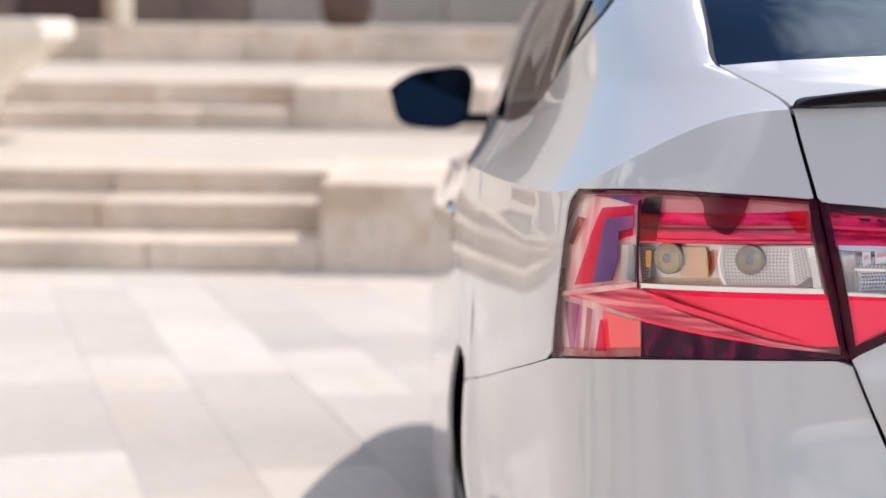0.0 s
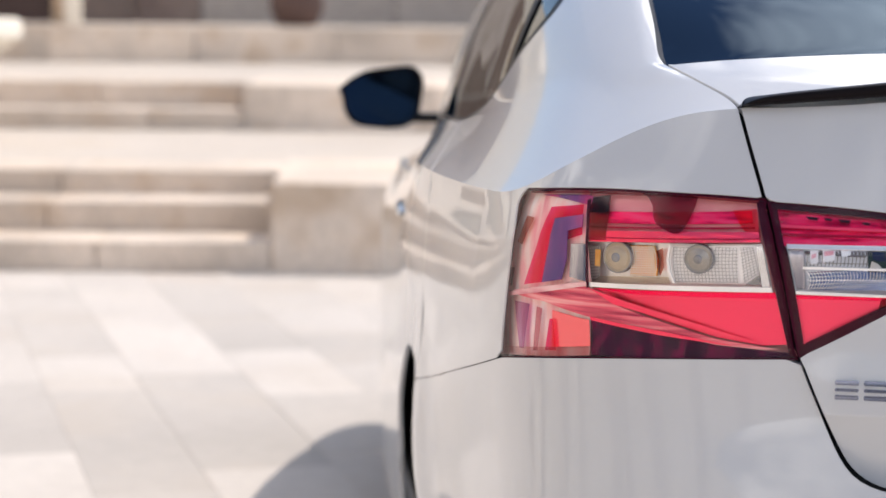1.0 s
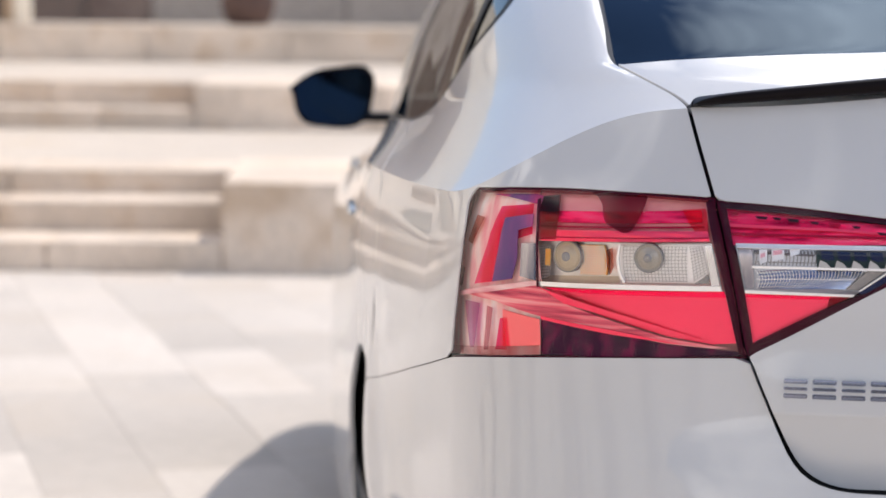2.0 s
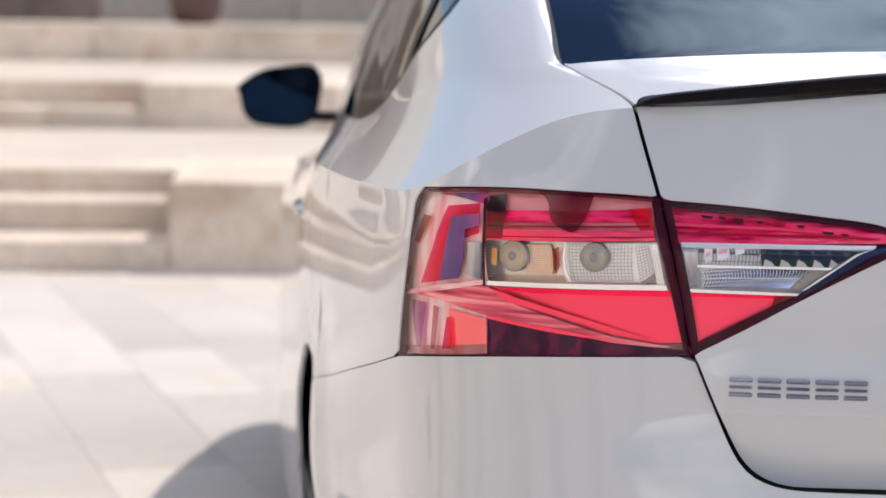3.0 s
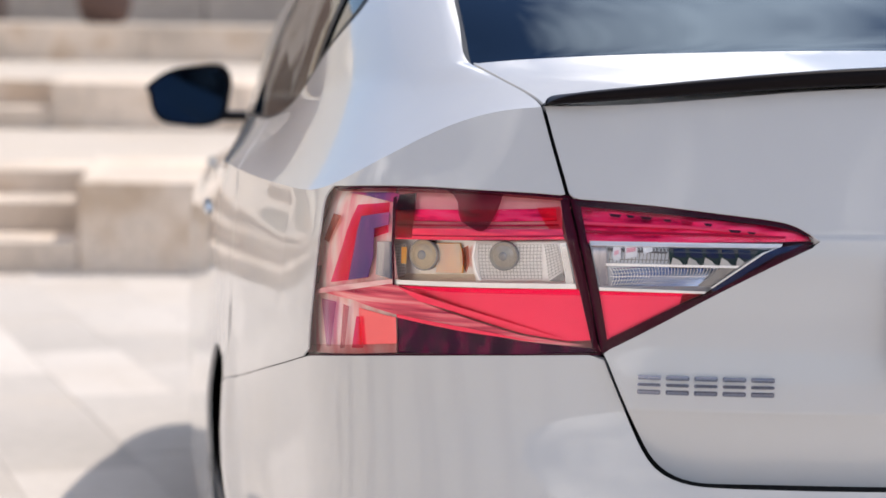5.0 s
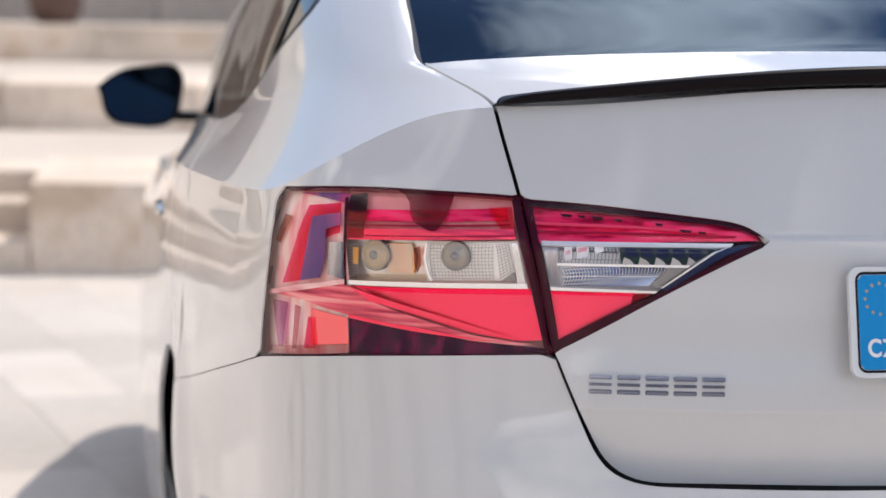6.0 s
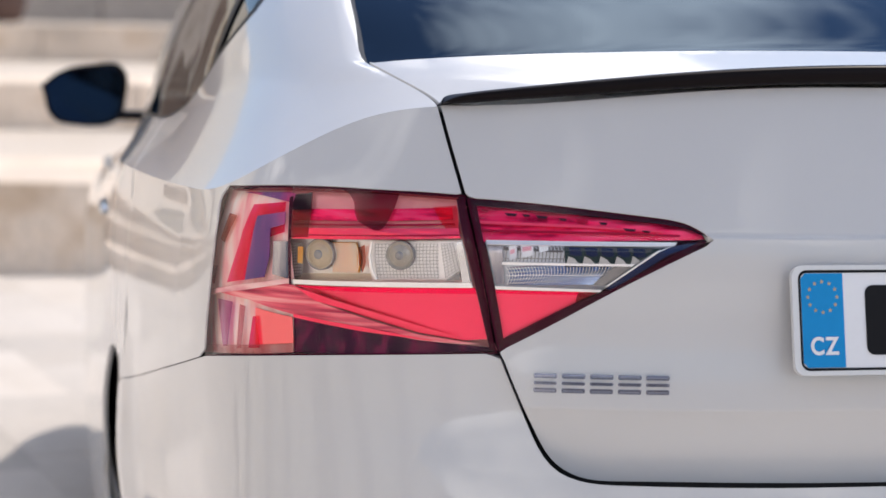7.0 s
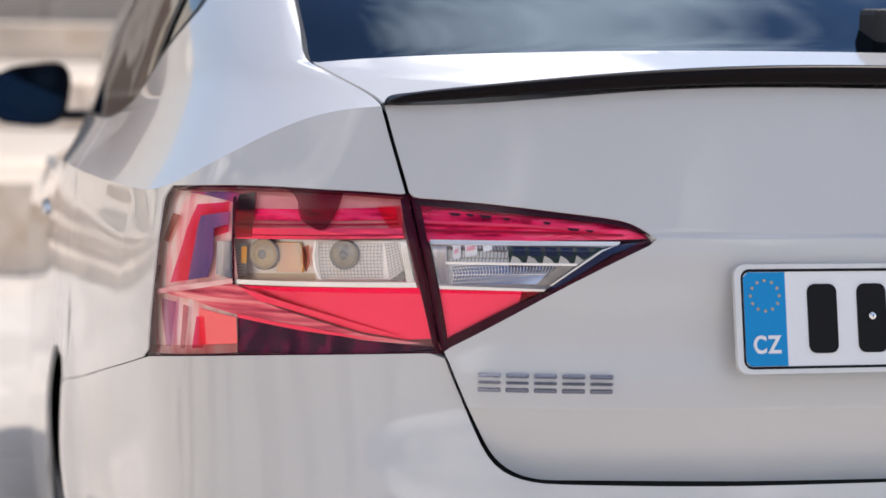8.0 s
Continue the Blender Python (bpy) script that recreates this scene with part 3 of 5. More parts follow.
P_A_INSET = [(0.8691, 0.9875), (0.824, 0.9958), (0.8218, 0.9818), (0.8439, 0.9756), (0.8434, 0.9428), (0.8513, 0.9192), (0.8871, 0.9122), (0.8766, 0.9514)]
P_BOTTOM = [(1.014, 0.8202), (0.8055, 0.8492), (0.805, 0.838), (1.019, 0.807)]
P_STREAK = [(0.8053, 0.8821), (0.7218, 0.8735), (0.6420, 0.8628), (0.6410, 0.8622), (0.7217, 0.8687), (0.8051, 0.8784)]
P_STREAK2 = [(0.8061, 0.9135), (0.7629, 0.903), (0.6963, 0.8873), (0.6130, 0.8667), (0.6115, 0.8661), (0.7026, 0.8833), (0.777, 0.8982)]
P_GAPSIDE = [(0.6108, 1.019), (0.5996, 0.9837), (0.5898, 0.9414), (0.571, 0.8544), (0.5778, 0.8554), (0.5942, 0.9216), (0.6077, 0.9721), (0.6195, 1.018)]
P_I_SIDE = [(0.6056, 1.017), (0.5934, 0.9799), (0.5811, 0.9239), (0.5671, 0.8595), (0.5631, 0.8668), (0.5744, 0.9229), (0.587, 0.9763), (0.5965, 1.011)]
P_AMBER = [(0.7654, 0.9629), (0.7347, 0.9644), (0.7298, 0.9495), (0.731, 0.9309), (0.7646, 0.9296)]
P_AMBER_GRID = [(0.7654, 0.9629), (0.7340, 0.9644), (0.7305, 0.9312), (0.7646, 0.9296)]
P_AMBER_STUB = [(0.8112, 0.9556), (0.8028, 0.9562), (0.8034, 0.937), (0.8113, 0.9373)]
P_AMBER_SPOT = [(0.7311, 0.959), (0.723, 0.9626), (0.7213, 0.9417), (0.7251, 0.9318), (0.7298, 0.9412)]
P_SIDE_GRID = [(0.8241, 0.9589), (0.8051, 0.9613), (0.8054, 0.9209), (0.8238, 0.9185)]
P_BOWL = [(0.7153, 0.9649), (0.6185, 0.9722), (0.6129, 0.9539), (0.6137, 0.9393), (0.6272, 0.9274), (0.7096, 0.9242), (0.7166, 0.9459)]
P_GRID_LEFT = [(0.7127, 0.9657), (0.6371, 0.9696), (0.6352, 0.9275), (0.7086, 0.9246)]
P_GRID_RIGHT = [(0.6371, 0.9696), (0.6209, 0.9716), (0.6127, 0.94), (0.6306, 0.9277)]
P_BOWL_RIM = [(0.7138, 0.967), (0.7117, 0.9671), (0.7139, 0.9511), (0.7111, 0.9367), (0.7055, 0.9255), (0.7081, 0.925), (0.7141, 0.9365), (0.7166, 0.951)]
P_BOWL_FOOT = [(0.7997, 0.9271), (0.7144, 0.9315), (0.7121, 0.9237), (0.819, 0.9172)]
P_NOTCH = [(0.6291, 0.9272), (0.6142, 0.9376), (0.6119, 0.9278)]
P_DK_TOP = [(0.8155, 1.0161), (0.7925, 1.0194), (0.7895, 1.0009), (0.8165, 0.9985)]
P_DK_TRAP = [(0.7540, 1.0240), (0.6850, 1.0220), (0.6875, 1.0100), (0.6930, 0.9950), (0.6985, 0.9850), (0.7030, 0.9815), (0.7090, 0.9812), (0.7180, 0.9850), (0.7290, 0.9910), (0.7335, 0.9990), (0.7365, 1.0110), (0.7430, 1.0190)]
P_I_LATTICE = [(0.5658, 0.9465), (0.4445, 0.9488), (0.4647, 0.9283), (0.5627, 0.9249)]
P_I_PRISMS = [(0.5672, 0.9778), (0.4998, 0.9788), (0.4983, 0.9512), (0.5658, 0.9503)]
P_I_POST = [(0.5843, 0.9774), (0.5675, 0.9777), (0.5637, 0.926), (0.5727, 0.9258)]
P_LED = [(0.4998, 0.9788), (0.3840, 0.9770), (0.4235, 0.9517), (0.4983, 0.951)]
P_LED_COMB = [(0.4990, 0.9780), (0.4030, 0.9775), (0.4060, 0.9722), (0.4985, 0.9715)]
P_CROSS = [(0.5667, 0.9508), (0.4235, 0.9519), (0.4255, 0.9492), (0.5666, 0.9480)]
P_I_GREY_END = [(0.4447, 0.9485), (0.4262, 0.9488), (0.4515, 0.9279), (0.4679, 0.9276)]
P_I_GLINT = [(0.3862, 0.9760), (0.3828, 0.9763), (0.4519, 0.927), (0.4545, 0.927)]
P_I_RED_TIP = [(0.4837, 0.9192), (0.4545, 0.9213), (0.4798, 0.9035), (0.4875, 0.9033)]
P_I_RED_LINE = [(0.5725, 0.9191), (0.4828, 0.9204), (0.4832, 0.9168), (0.5714, 0.9161)]
P_RIB1 = [(0.817, 1.0015), (0.6244, 1.0105), (0.6218, 0.9985), (0.8155, 0.9878)]
P_RIB2 = [(0.8141, 0.984), (0.6199, 0.9946), (0.6192, 0.9927), (0.8138, 0.982)]
P_RIB3 = [(0.8094, 0.9714), (0.6138, 0.9803), (0.6131, 0.9791), (0.8093, 0.97)]
P_IRIB1 = [(0.5906, 0.9879), (0.4529, 0.9881), (0.3738, 0.9862), (0.3739, 0.9846), (0.4528, 0.9859), (0.5898, 0.9852)]
P_IRIB2 = [(0.5923, 0.9968), (0.4834, 0.9951), (0.3922, 0.9901), (0.3922, 0.9884), (0.4833, 0.9922), (0.5915, 0.9939)]
P_DKBLOCK = [(0.8155, 1.0161), (0.7925, 1.0194), (0.7895, 1.0009), (0.7894, 0.9686), (0.8132, 0.9668), (0.8177, 1.0058)]
P_A_LOW = [(0.9891, 0.9177), (0.9645, 0.9205), (0.9721, 0.8982), (0.9977, 0.8944)]
P_A_SIDE = [(0.9782, 1.004), (0.9593, 1.009), (0.958, 0.9854), (0.9733, 0.9536), (0.975, 0.9803)]
P_A_BEAM = [(0.9887, 0.8881), (0.9081, 0.9039), (0.8136, 0.9205), (0.8135, 0.9154), (0.895, 0.8995), (0.9883, 0.8841)]
P_B_GLOW = [(0.6457, 1.0101), (0.6194, 1.0122), (0.6124, 0.9812), (0.6255, 0.9817)]
P_I_TOPEDGE = [(0.6085, 1.0192), (0.5338, 1.015), (0.4561, 1.0092), (0.3913, 1.0022), (0.3601, 0.9963), (0.341, 0.9833), (0.3526, 0.9865), (0.3655, 0.9921), (0.394, 0.9967), (0.4561, 1.0031), (0.5336, 1.008), (0.6013, 1.0119)]
P_I_LOWEDGE = [(0.5606, 0.8706), (0.4852, 0.9082), (0.4449, 0.9262), (0.353, 0.9791), (0.3425, 0.98), (0.4447, 0.9193), (0.485, 0.8986), (0.5654, 0.858)]
GAP_LINE = [(.647, 1.115), (.628, 1.066), (.610, 1.018), (.588, .937), (.567, .856), (.546, .807), (.527, .765), (.506, .732), (.475, .7145), (.432, .711), (.242, .7095)]

BUMPER_EDGE = [(.6497, 1.115), (.6302, 1.066), (.6122, 1.018), (.5900, .937), (.5677, .8528), (.5469, .8044), (.5277, .7632), (.506, .7332), (.4759, .7198), (.4342, .7164), (.2527, .7146)]

# ---- the ground, the terraces and their steps ----
ground = part("ground", box(-600, 600, -600, 600, -0.6, -0.004), JOINT)
tagged(ground, "pale paved ground that runs to the horizon", "ground", kind="structure")


def slab_mesh(name, w, d, h, bevel, mat):
    bm = box(-w / 2, w / 2, -d / 2, d / 2, -h, 0, bevel, 1)
    me = bpy.data.meshes.new(name)
    bm.to_mesh(me)
    bm.free()
    me.materials.append(mat)
    return me


COURSE = 13.8  # the courses of paving run off a little to the left


def pavement(parent_name, label, span, near, rows, lengths, mat, z):
    """Courses of slabs of mixed lengths with open joints: those of the near stretch as pieces, the rest joined."""
    bed = new(parent_name)
    tagged(bed, label, "pavement", kind="structure")
    rng = random.Random(11)
    meshes = {}
    x0, x1, y0, y1 = span
    far_v, far_f = [], []
    along = Vector((-math.sin(radians(COURSE)), math.cos(radians(COURSE)), 0))
    across = Vector((math.cos(radians(COURSE)), math.sin(radians(COURSE)), 0))
    v, row = -14.0, 0
    while v < 14.0:
        d = rows[row % len(rows)]
        u = -20.0 - rng.random() * 1.2
        while u < 14.0:
            w = rng.choice(lengths)
            c = along * (u + w / 2) + across * (v + d / 2)
            cz = z + rng.uniform(-0.001, 0.001)
            u += w
            if not (x0 < c.x < x1 and y0 < c.y < y1):
                continue
            if near[0] < c.x < near[1] and near[2] < c.y < near[3]:
                if (w, d) not in meshes:
                    meshes[w, d] = slab_mesh("slab", d - 0.0014, w - 0.0014, 0.045, 0.0006, mat)
                ob = new("slab", meshes[w, d])
                ob.parent = bed
                ob.matrix_basis = pose(c.x, c.y, cz, 0, 0, COURSE)
            else:
                k = len(far_v)
                for zz in (cz, cz - .045):
                    for su, sv in ((-1, -1), (-1, 1), (1, 1), (1, -1)):
                        q = c + along * (su * (w / 2 - .0007)) + across * (sv * (d / 2 - .0007))
                        far_v.append((q.x, q.y, zz))
                far_f += [(k, k + 1, k + 2, k + 3)] + [(k + i, k + 4 + i, k + 4 + (i + 1) % 4, k + (i + 1) % 4) for i in range(4)]
        v += d
        row += 1
    me = bpy.data.meshes.new("outer_slabs")
    me.from_pydata(far_v, [], far_f)
    me.update()
    me.materials.append(PAVING_FAR)
    outer = new("outer_slabs", me)
    outer.parent = bed
    tagged(outer, "pale limestone slabs further off", "", kind="stuff")
    return bed


def step_stones(parent, x0, x1, y0, depth, z0, z1, widths, seed):
    """One step or wall course: squared blocks side by side, a little uneven."""
    rng = random.Random(seed)
    x = x0
    while x < x1 - 0.02:
        w = min(rng.choice(widths), x1 - x)
        if x1 - (x + w) < 0.25:
            w = x1 - x
        bm = box(x + 0.003, x + w - 0.003, y0 + rng.uniform(-.004, .004), y0 + depth, z0, z1 + rng.uniform(-.003, .003), 0.012, 2)
        part("block", bm, STONE, parent)
        x += w


def terrace(name, label, make):
    ob = new(name)
    tagged(ob, label, "steps", kind="structure")
    make(ob)
    return ob


def first_flight(p):
    end = -0.58
    for i in range(3):
        step_stones(p, -6.5, end, 9.80 + 0.45 * i, 0.62, -0.1 + 0.137 * i, (0.147, 0.293, 0.412)[i], (0.9, 1.2, 1.5), 10 + i)
    step_stones(p, end, 9.0, 9.80, 1.6, -0.1, 0.425, (1.25, 1.5, 1.7), 21)


def second_flight(p):
    end = -1.04
    for i in range(2):
        step_stones(p, -6.5, end, 14.45 + 0.45 * i, 0.62, 0.30 + 0.15 * i, 0.552 + 0.178 * i, (1.1, 1.4, 1.7), 30 + i)
    step_stones(p, end, 9.0, 14.45, 1.6, 0.30, 0.728, (0.9, 1.3, 1.6), 41)


def third_wall(p):
    step_stones(p, -7.5, -1.98, 20.7, 0.8, 0.6, 1.088, (1.8, 2.3), 50)
    step_stones(p, -1.98, 12, 20.77, 0.8, 0.6, 1.088, (1.4, 2.1, 2.6), 51)


terrace("steps_1", "three worn pale limestone steps beside a stone cheek wall", first_flight)
terrace("steps_2", "two low limestone steps that end at a block wall", second_flight)
terrace("wall_low", "low wall of pale weathered limestone blocks", third_wall)
landing_1 = tagged(part("floor_1", box(-6.5, 9, 11.0, 14.8, 0.15, 0.412), LANDING), "sunlit pale stone landing between the steps", "landing", kind="structure")
landing_2 = tagged(part("floor_2", box(-6.5, 12, 15.3, 21.0, 0.45, 0.722), LANDING), "sunlit upper stone landing", "landing", kind="structure")
landing_3 = tagged(part("floor_3", box(-8.0, 15, 21.3, 32, 0.75, 1.080), LANDING), "top terrace of pale stone", "landing", kind="structure")


def back_wall():
    w = new("wall_north")
    tagged(w, "weathered brown and grey rubble wall behind the terraces", "wall", kind="structure")
    rng = random.Random(3)
    spans = [(-8.0, -5.5, BACK_STONE), (-5.5, -4.4, CLAY), (-4.4, -2.5, BACK_STONE), (-2.5, 1.4, GREY_STONE), (1.4, 15, GREY_STONE)]
    for x0, x1, m in spans:
        z = 1.0
        for h in (0.7, 0.8, 0.75, 0.8):
            x = x0
            while x < x1 - .02:
                wd = min(rng.uniform(0.8, 1.5), x1 - x)
                part("stone", box(x + .01, x + wd - .01, 27 + rng.uniform(-.03, .03), 27.8, z + .01, z + h - .01, 0.03, 2), m, w)
                x += wd
            z += h
    part("core", box(-8.0, 15, 27.1, 27.9, 0.9, 4.0), BACK_STONE, w)
    # out of view, added only for its pale reflection in the rear pillar
    part("upper_wall", box(-8.0, -1.0, 27.15, 27.85, 4.0, 5.8, .02), WHITE_STONE, w)


back_wall()

planter = new("stone_planter")
tagged(planter, "whitewashed square stone planter with an overhanging rim on the landing", "planter")
def flared(rings, y0, y1):
    """A square body whose half width changes with the height; its depth follows."""
    bm = bmesh.new()
    loops = [[bm.verts.new((-3.48 + sx * w, (y0 + y1) / 2 + sy * ((y1 - y0) / 2 - (1.08 - w) * .6), z)) for sx, sy in ((-1, -1), (1, -1), (1, 1), (-1, 1))] for w, z in rings]
    for l0, l1 in zip(loops, loops[1:]):
        for i in range(4):
            bm.faces.new((l0[i], l0[(i + 1) % 4], l1[(i + 1) % 4], l1[i]))
    bm.faces.new(loops[0][::-1]), bm.faces.new(loops[-1])
    bmesh.ops.bevel(bm, geom=list(bm.edges), offset=.012, segments=2, affect="EDGES")
    return bm


part("base", flared([(.60, .41), (.62, .52), (.64, .60), (.69, .70), (.79, .81), (.88, .88), (.95, .95)], 12.50, 13.60), WHITE_STONE, planter)
part("neck", flared([(.95, .95), (1.02, 1.0), (1.05, 1.04)], 12.50, 13.60), WHITE_STONE, planter)
part("rim", flared([(1.08, 1.04), (1.08, 1.15), (1.06, 1.17)], 12.50, 13.60), WHITE_STONE, planter)

pot = new("clay_pot")
tagged(pot, "large dark brown clay pot on the top terrace wall", "pot")
smooth(part("vessel", turned([(0.02, 1.115), (0.15, 1.116), (0.20, 1.16), (0.245, 1.30), (0.25, 1.42), (0.22, 1.55), (0.17, 1.62), (0.20, 1.67), (0.18, 1.68), (0.15, 1.62), (0.02, 1.60)]), CLAY, pot))
pot.location = (-1.02, 21.75, -.033)
pot.scale = (1.13, 1.13, 1)
post = new("timber_post")
tagged(post, "pale squared timber post on the top terrace", "post")
# brown and white boards paint the post's shaded and sunlit sides
part("shaft", box(-3.48, -3.365, 21.42, 21.53, 1.08, 3.4, 0.008, 2), TIMBER, post)
part("facing", box(-3.36, -3.20, 21.41, 21.52, 1.08, 3.4, 0.008, 2), WHITE_STONE, post, "cream strip painted as the sunlit side of the post")


# ---- the car ----
CAR_AT = pose(0.995, 2.175, 0, 0, 0, 2.3)
car = new("car")
car.matrix_world = CAR_AT
tagged(car, "glossy white hatchback saloon with red and clear tail lamps", "car")
car_parts = []


def both(name, fn, poly, mat, parent, label="", **kw):
    for f in (False, True):
        skin_mesh(name, None, [(fn, np.array(poly), kw.get("step", .03), kw.get("vs", 1.0))], mat, parent, label,
                  rim=kw.get("rim", 0.0), depth=kw.get("depth", 0.0), holes=kw.get("holes", ()), flip=f)


def shifted(line, d):
    """The line moved sideways by d on the skin."""
    p = np.asarray(line, float)
    t = np.gradient(p, axis=0)
    t /= np.linalg.norm(t, axis=1)[:, None] + 1e-12
    return p + np.c_[t[:, 1], -t[:, 0]] * d


gap = curve(GAP_LINE, 70)
gap_gate, gap_body = shifted(gap, -.0022), shifted(gap, .0022)
if gap_gate[20][0] > gap_body[20][0]:
    gap_gate, gap_body = gap_body, gap_gate
lamp_top, lamp_left, lamp_bot, lamp_out = curve(LAMP_TOP, 40), curve(LAMP_LEFT, 30), curve(LAMP_BOT, 40), curve(LAMP_OUT, 20)
in_top, in_bot, in_left = curve(IN_TOP, 40), curve(IN_BOT, 30), curve(IN_LEFT, 16)
seam = curve([(.986, .811), (1.085, .7884), (1.218, .7596), (1.392, .7226), (1.655, .669)], 30)
ARCH_REAR, ARCH_FRONT, ARCH_R = 1.845, 4.49, .353


def arch(centre, a0, a1, n=24, r=ARCH_R):
    ang = np.radians(np.linspace(a0, a1, n))
    return np.c_[centre + r * np.cos(ang), .335 + r * np.sin(ang)]


def above(line, z):
    return line[line[:, 1] > z]


def below(line, z):
    return line[line[:, 1] < z]


# tailgate: outer panel, deck, glass
top_z = float(rail(SHOULDER, np.array([.645]))[0, 2])
gate_left = np.concatenate([above(gap_gate, IN_TOP[0][1] + .004), [(IN_TOP[0][0], IN_TOP[0][1] + .003)], in_top[1:] + (0, .0012),
                            in_bot[::-1][1:-1] - (0, .0016), [(IN_BOT[0][0] - .0005, IN_BOT[0][1] - .003)], below(gap_gate, IN_BOT[0][1] - .006)])
gate_half = [tuple(p) for p in gate_left]
outline = gate_half + [(0, .7095)] + [(-a, z) for a, z in reversed(gate_half)]
top_line = shoulder_line(-.645, .645)
outline += [tuple(p) for p in top_line[1:-1]]
tailgate = new("tailgate")
tailgate.parent = car
tagged(tailgate, "closed white tailgate")
GAP_TOP = [(.645, 0), (.637, .35), (.640, .70), (.655, .93), (.6655, 1.02)]
gap_up = curve(GAP_TOP, 16)
deck = [(-.645, 0)] + [(a, 0) for a in np.linspace(-.62, .62, 63)] + [tuple(p) for p in gap_up - (.003, 0)]
deck += [(a, 1.012 - .004 * (a / .66) ** 2) for a in np.linspace(.655, -.655, 60)] + [(-a, t) for a, t in (gap_up - (.003, 0))[::-1][:-1]]
skin_mesh("outer_panel", None, [(gate, np.array(outline), .0046, 1.0), (upper, np.array(deck), .015, .25)], PAINT, tailgate, rim=.010)
glass_edge = curve([(.664, 1.022), (.6655, 1.06), (.655, 1.20), (.646, 1.32), (.625, 1.60), (.59, 1.92)], 24)
glass_loop = [(a, 1.014 + .010 * (abs(a) / .65) ** 14) for a in np.linspace(-.652, .652, 50)] + [tuple(p) for p in glass_edge]
glass_loop += [(a, 1.93) for a in np.linspace(.57, -.57, 30)] + [(-a, t) for a, t in glass_edge[::-1]]
skin_mesh("rear_window", None, [(upper, np.array(glass_loop), .03, .8)], GLASS_REAR, tailgate, "tinted rear window that mirrors sky and clouds", depth=.004, rim=.004)
def frame_strip(name, loop, fn, w, depth, mat, parent, vs=1.0, label=""):
    """A narrow band along a closed outline on the skin."""
    p = dense(loop, .012, (1, vs)) * (1, vs)
    t = np.roll(p, -1, 0) - np.roll(p, 1, 0)
    t /= np.linalg.norm(t, axis=1)[:, None]
    n = np.c_[t[:, 1], -t[:, 0]]
    a, b = (p + n * w[0]) / (1, vs), (p + n * w[1]) / (1, vs)
    P, Q = fn(a[:, 0], a[:, 1]), fn(b[:, 0], b[:, 1])
    N = skin_normals(fn, a[:, 0], a[:, 1])
    P, Q = P - N * depth, Q - N * depth
    k = len(P)
    me = bpy.data.meshes.new(name)
    me.from_pydata([tuple(x) for x in np.concatenate([P, Q])], [], [(i, (i + 1) % k, k + (i + 1) % k, k + i) for i in range(k)])
    me.update()
    me.materials.append(mat)
    ob = new(name, me)
    ob.parent = parent
    return tagged(smooth(ob), label)


frame_strip("window_seal", glass_loop, upper, (-.004, .006), .0045, SEAL, tailgate, .8)

# rear quarters, bumper, doors, wings, bonnet, roof
q_low = np.concatenate([shoulder_line(.649, 1.62), [(1.60, .85), (1.655, .674)], seam[::-1][1:-1] + (0, .0008), lamp_left[1:-1] + (.0015, 0), lamp_top[:-1] + (0, .0018),
                        above(gap_body, LAMP_TOP[-1][1] + .003)[::-1]])
win_rear = curve([(1.62, 1.03), (1.45, 1.045), (1.212, 1.085), (.987, 1.235), (.844, 1.345), (.79, 1.50), (.84, 1.70), (1.05, 1.85), (1.35, 1.90)], 40)
q_up = [(a, 0) for a in np.linspace(.649, 1.62, 50)] + [tuple(p) for p in win_rear] + [(1.35, 2.0), (1.0, 2.0), (.8, 2.0), (.6, 2.0)] + [tuple(p) for p in (glass_edge + (.005, 0))[::-1]] + [tuple(p) for p in (gap_up + (.003, 0))[::-1][1:-1]]
for f in (False, True):
    skin_mesh("quarter_panel", None, [(lower, q_low, .02, 1.0), (upper, np.array(q_up), .009, .6)], PAINT, car, rim=.0022, flip=f)
bump_half = [tuple(p) for p in (lamp_bot[1:] - (0, .0014))[::-1]]
bumper = [tuple(p) for p in arch(ARCH_REAR, 198, 117)] + [tuple(p) for p in seam[::-1][1:] - (0, .0008)] + bump_half + [tuple(p) for p in below(curve(BUMPER_EDGE, 60), LAMP_BOT[0][1] - .006)]
bumper = [(1.476, .22)] + bumper[1:] + [(0, .7145)] + [(-a, z) for a, z in reversed(bumper[1:])] + [(-1.476, .22)] + [(a, .22) for a in np.linspace(-1.4, 1.4, 60)]
skin_mesh("rear_bumper", None, [(lower, np.array(bumper), .022, 1.0)], PAINT, car, rim=.045)


def side_panel(name, low, up, **kw):
    for f in (False, True):
        regs = [(lower, np.array(low), .05, 1.0)]
        if up is not None:
            regs.append((upper, np.array(up), .05, .5))
        skin_mesh(name, None, regs, PAINT, car, rim=.008, flip=f, **kw)


rd_low = np.concatenate([shoulder_line(2.66, 1.625, .04), [(1.605, .85), (1.66, .678)], arch(ARCH_REAR, 116, 18, 20), [(2.24, .40), (2.25, .29), (2.66, .27)]])
side_panel("rear_door", rd_low, [(1.625, 0), (2.66, 0), (2.66, 1.03), (1.625, 1.03)])
fd_low = np.concatenate([shoulder_line(3.75, 2.665, .04), [(2.665, .27), (3.72, .27), (3.80, .60)]])
side_panel("front_door", fd_low, [(2.665, 0), (3.75, 0), (3.75, 1.03), (2.665, 1.03)])
ff_low = np.concatenate([shoulder_line(5.10, 3.755, .04), [(3.805, .60), (3.73, .27), (4.31, .27)], arch(ARCH_FRONT, 190, 10, 24), [(5.10, .45)]])
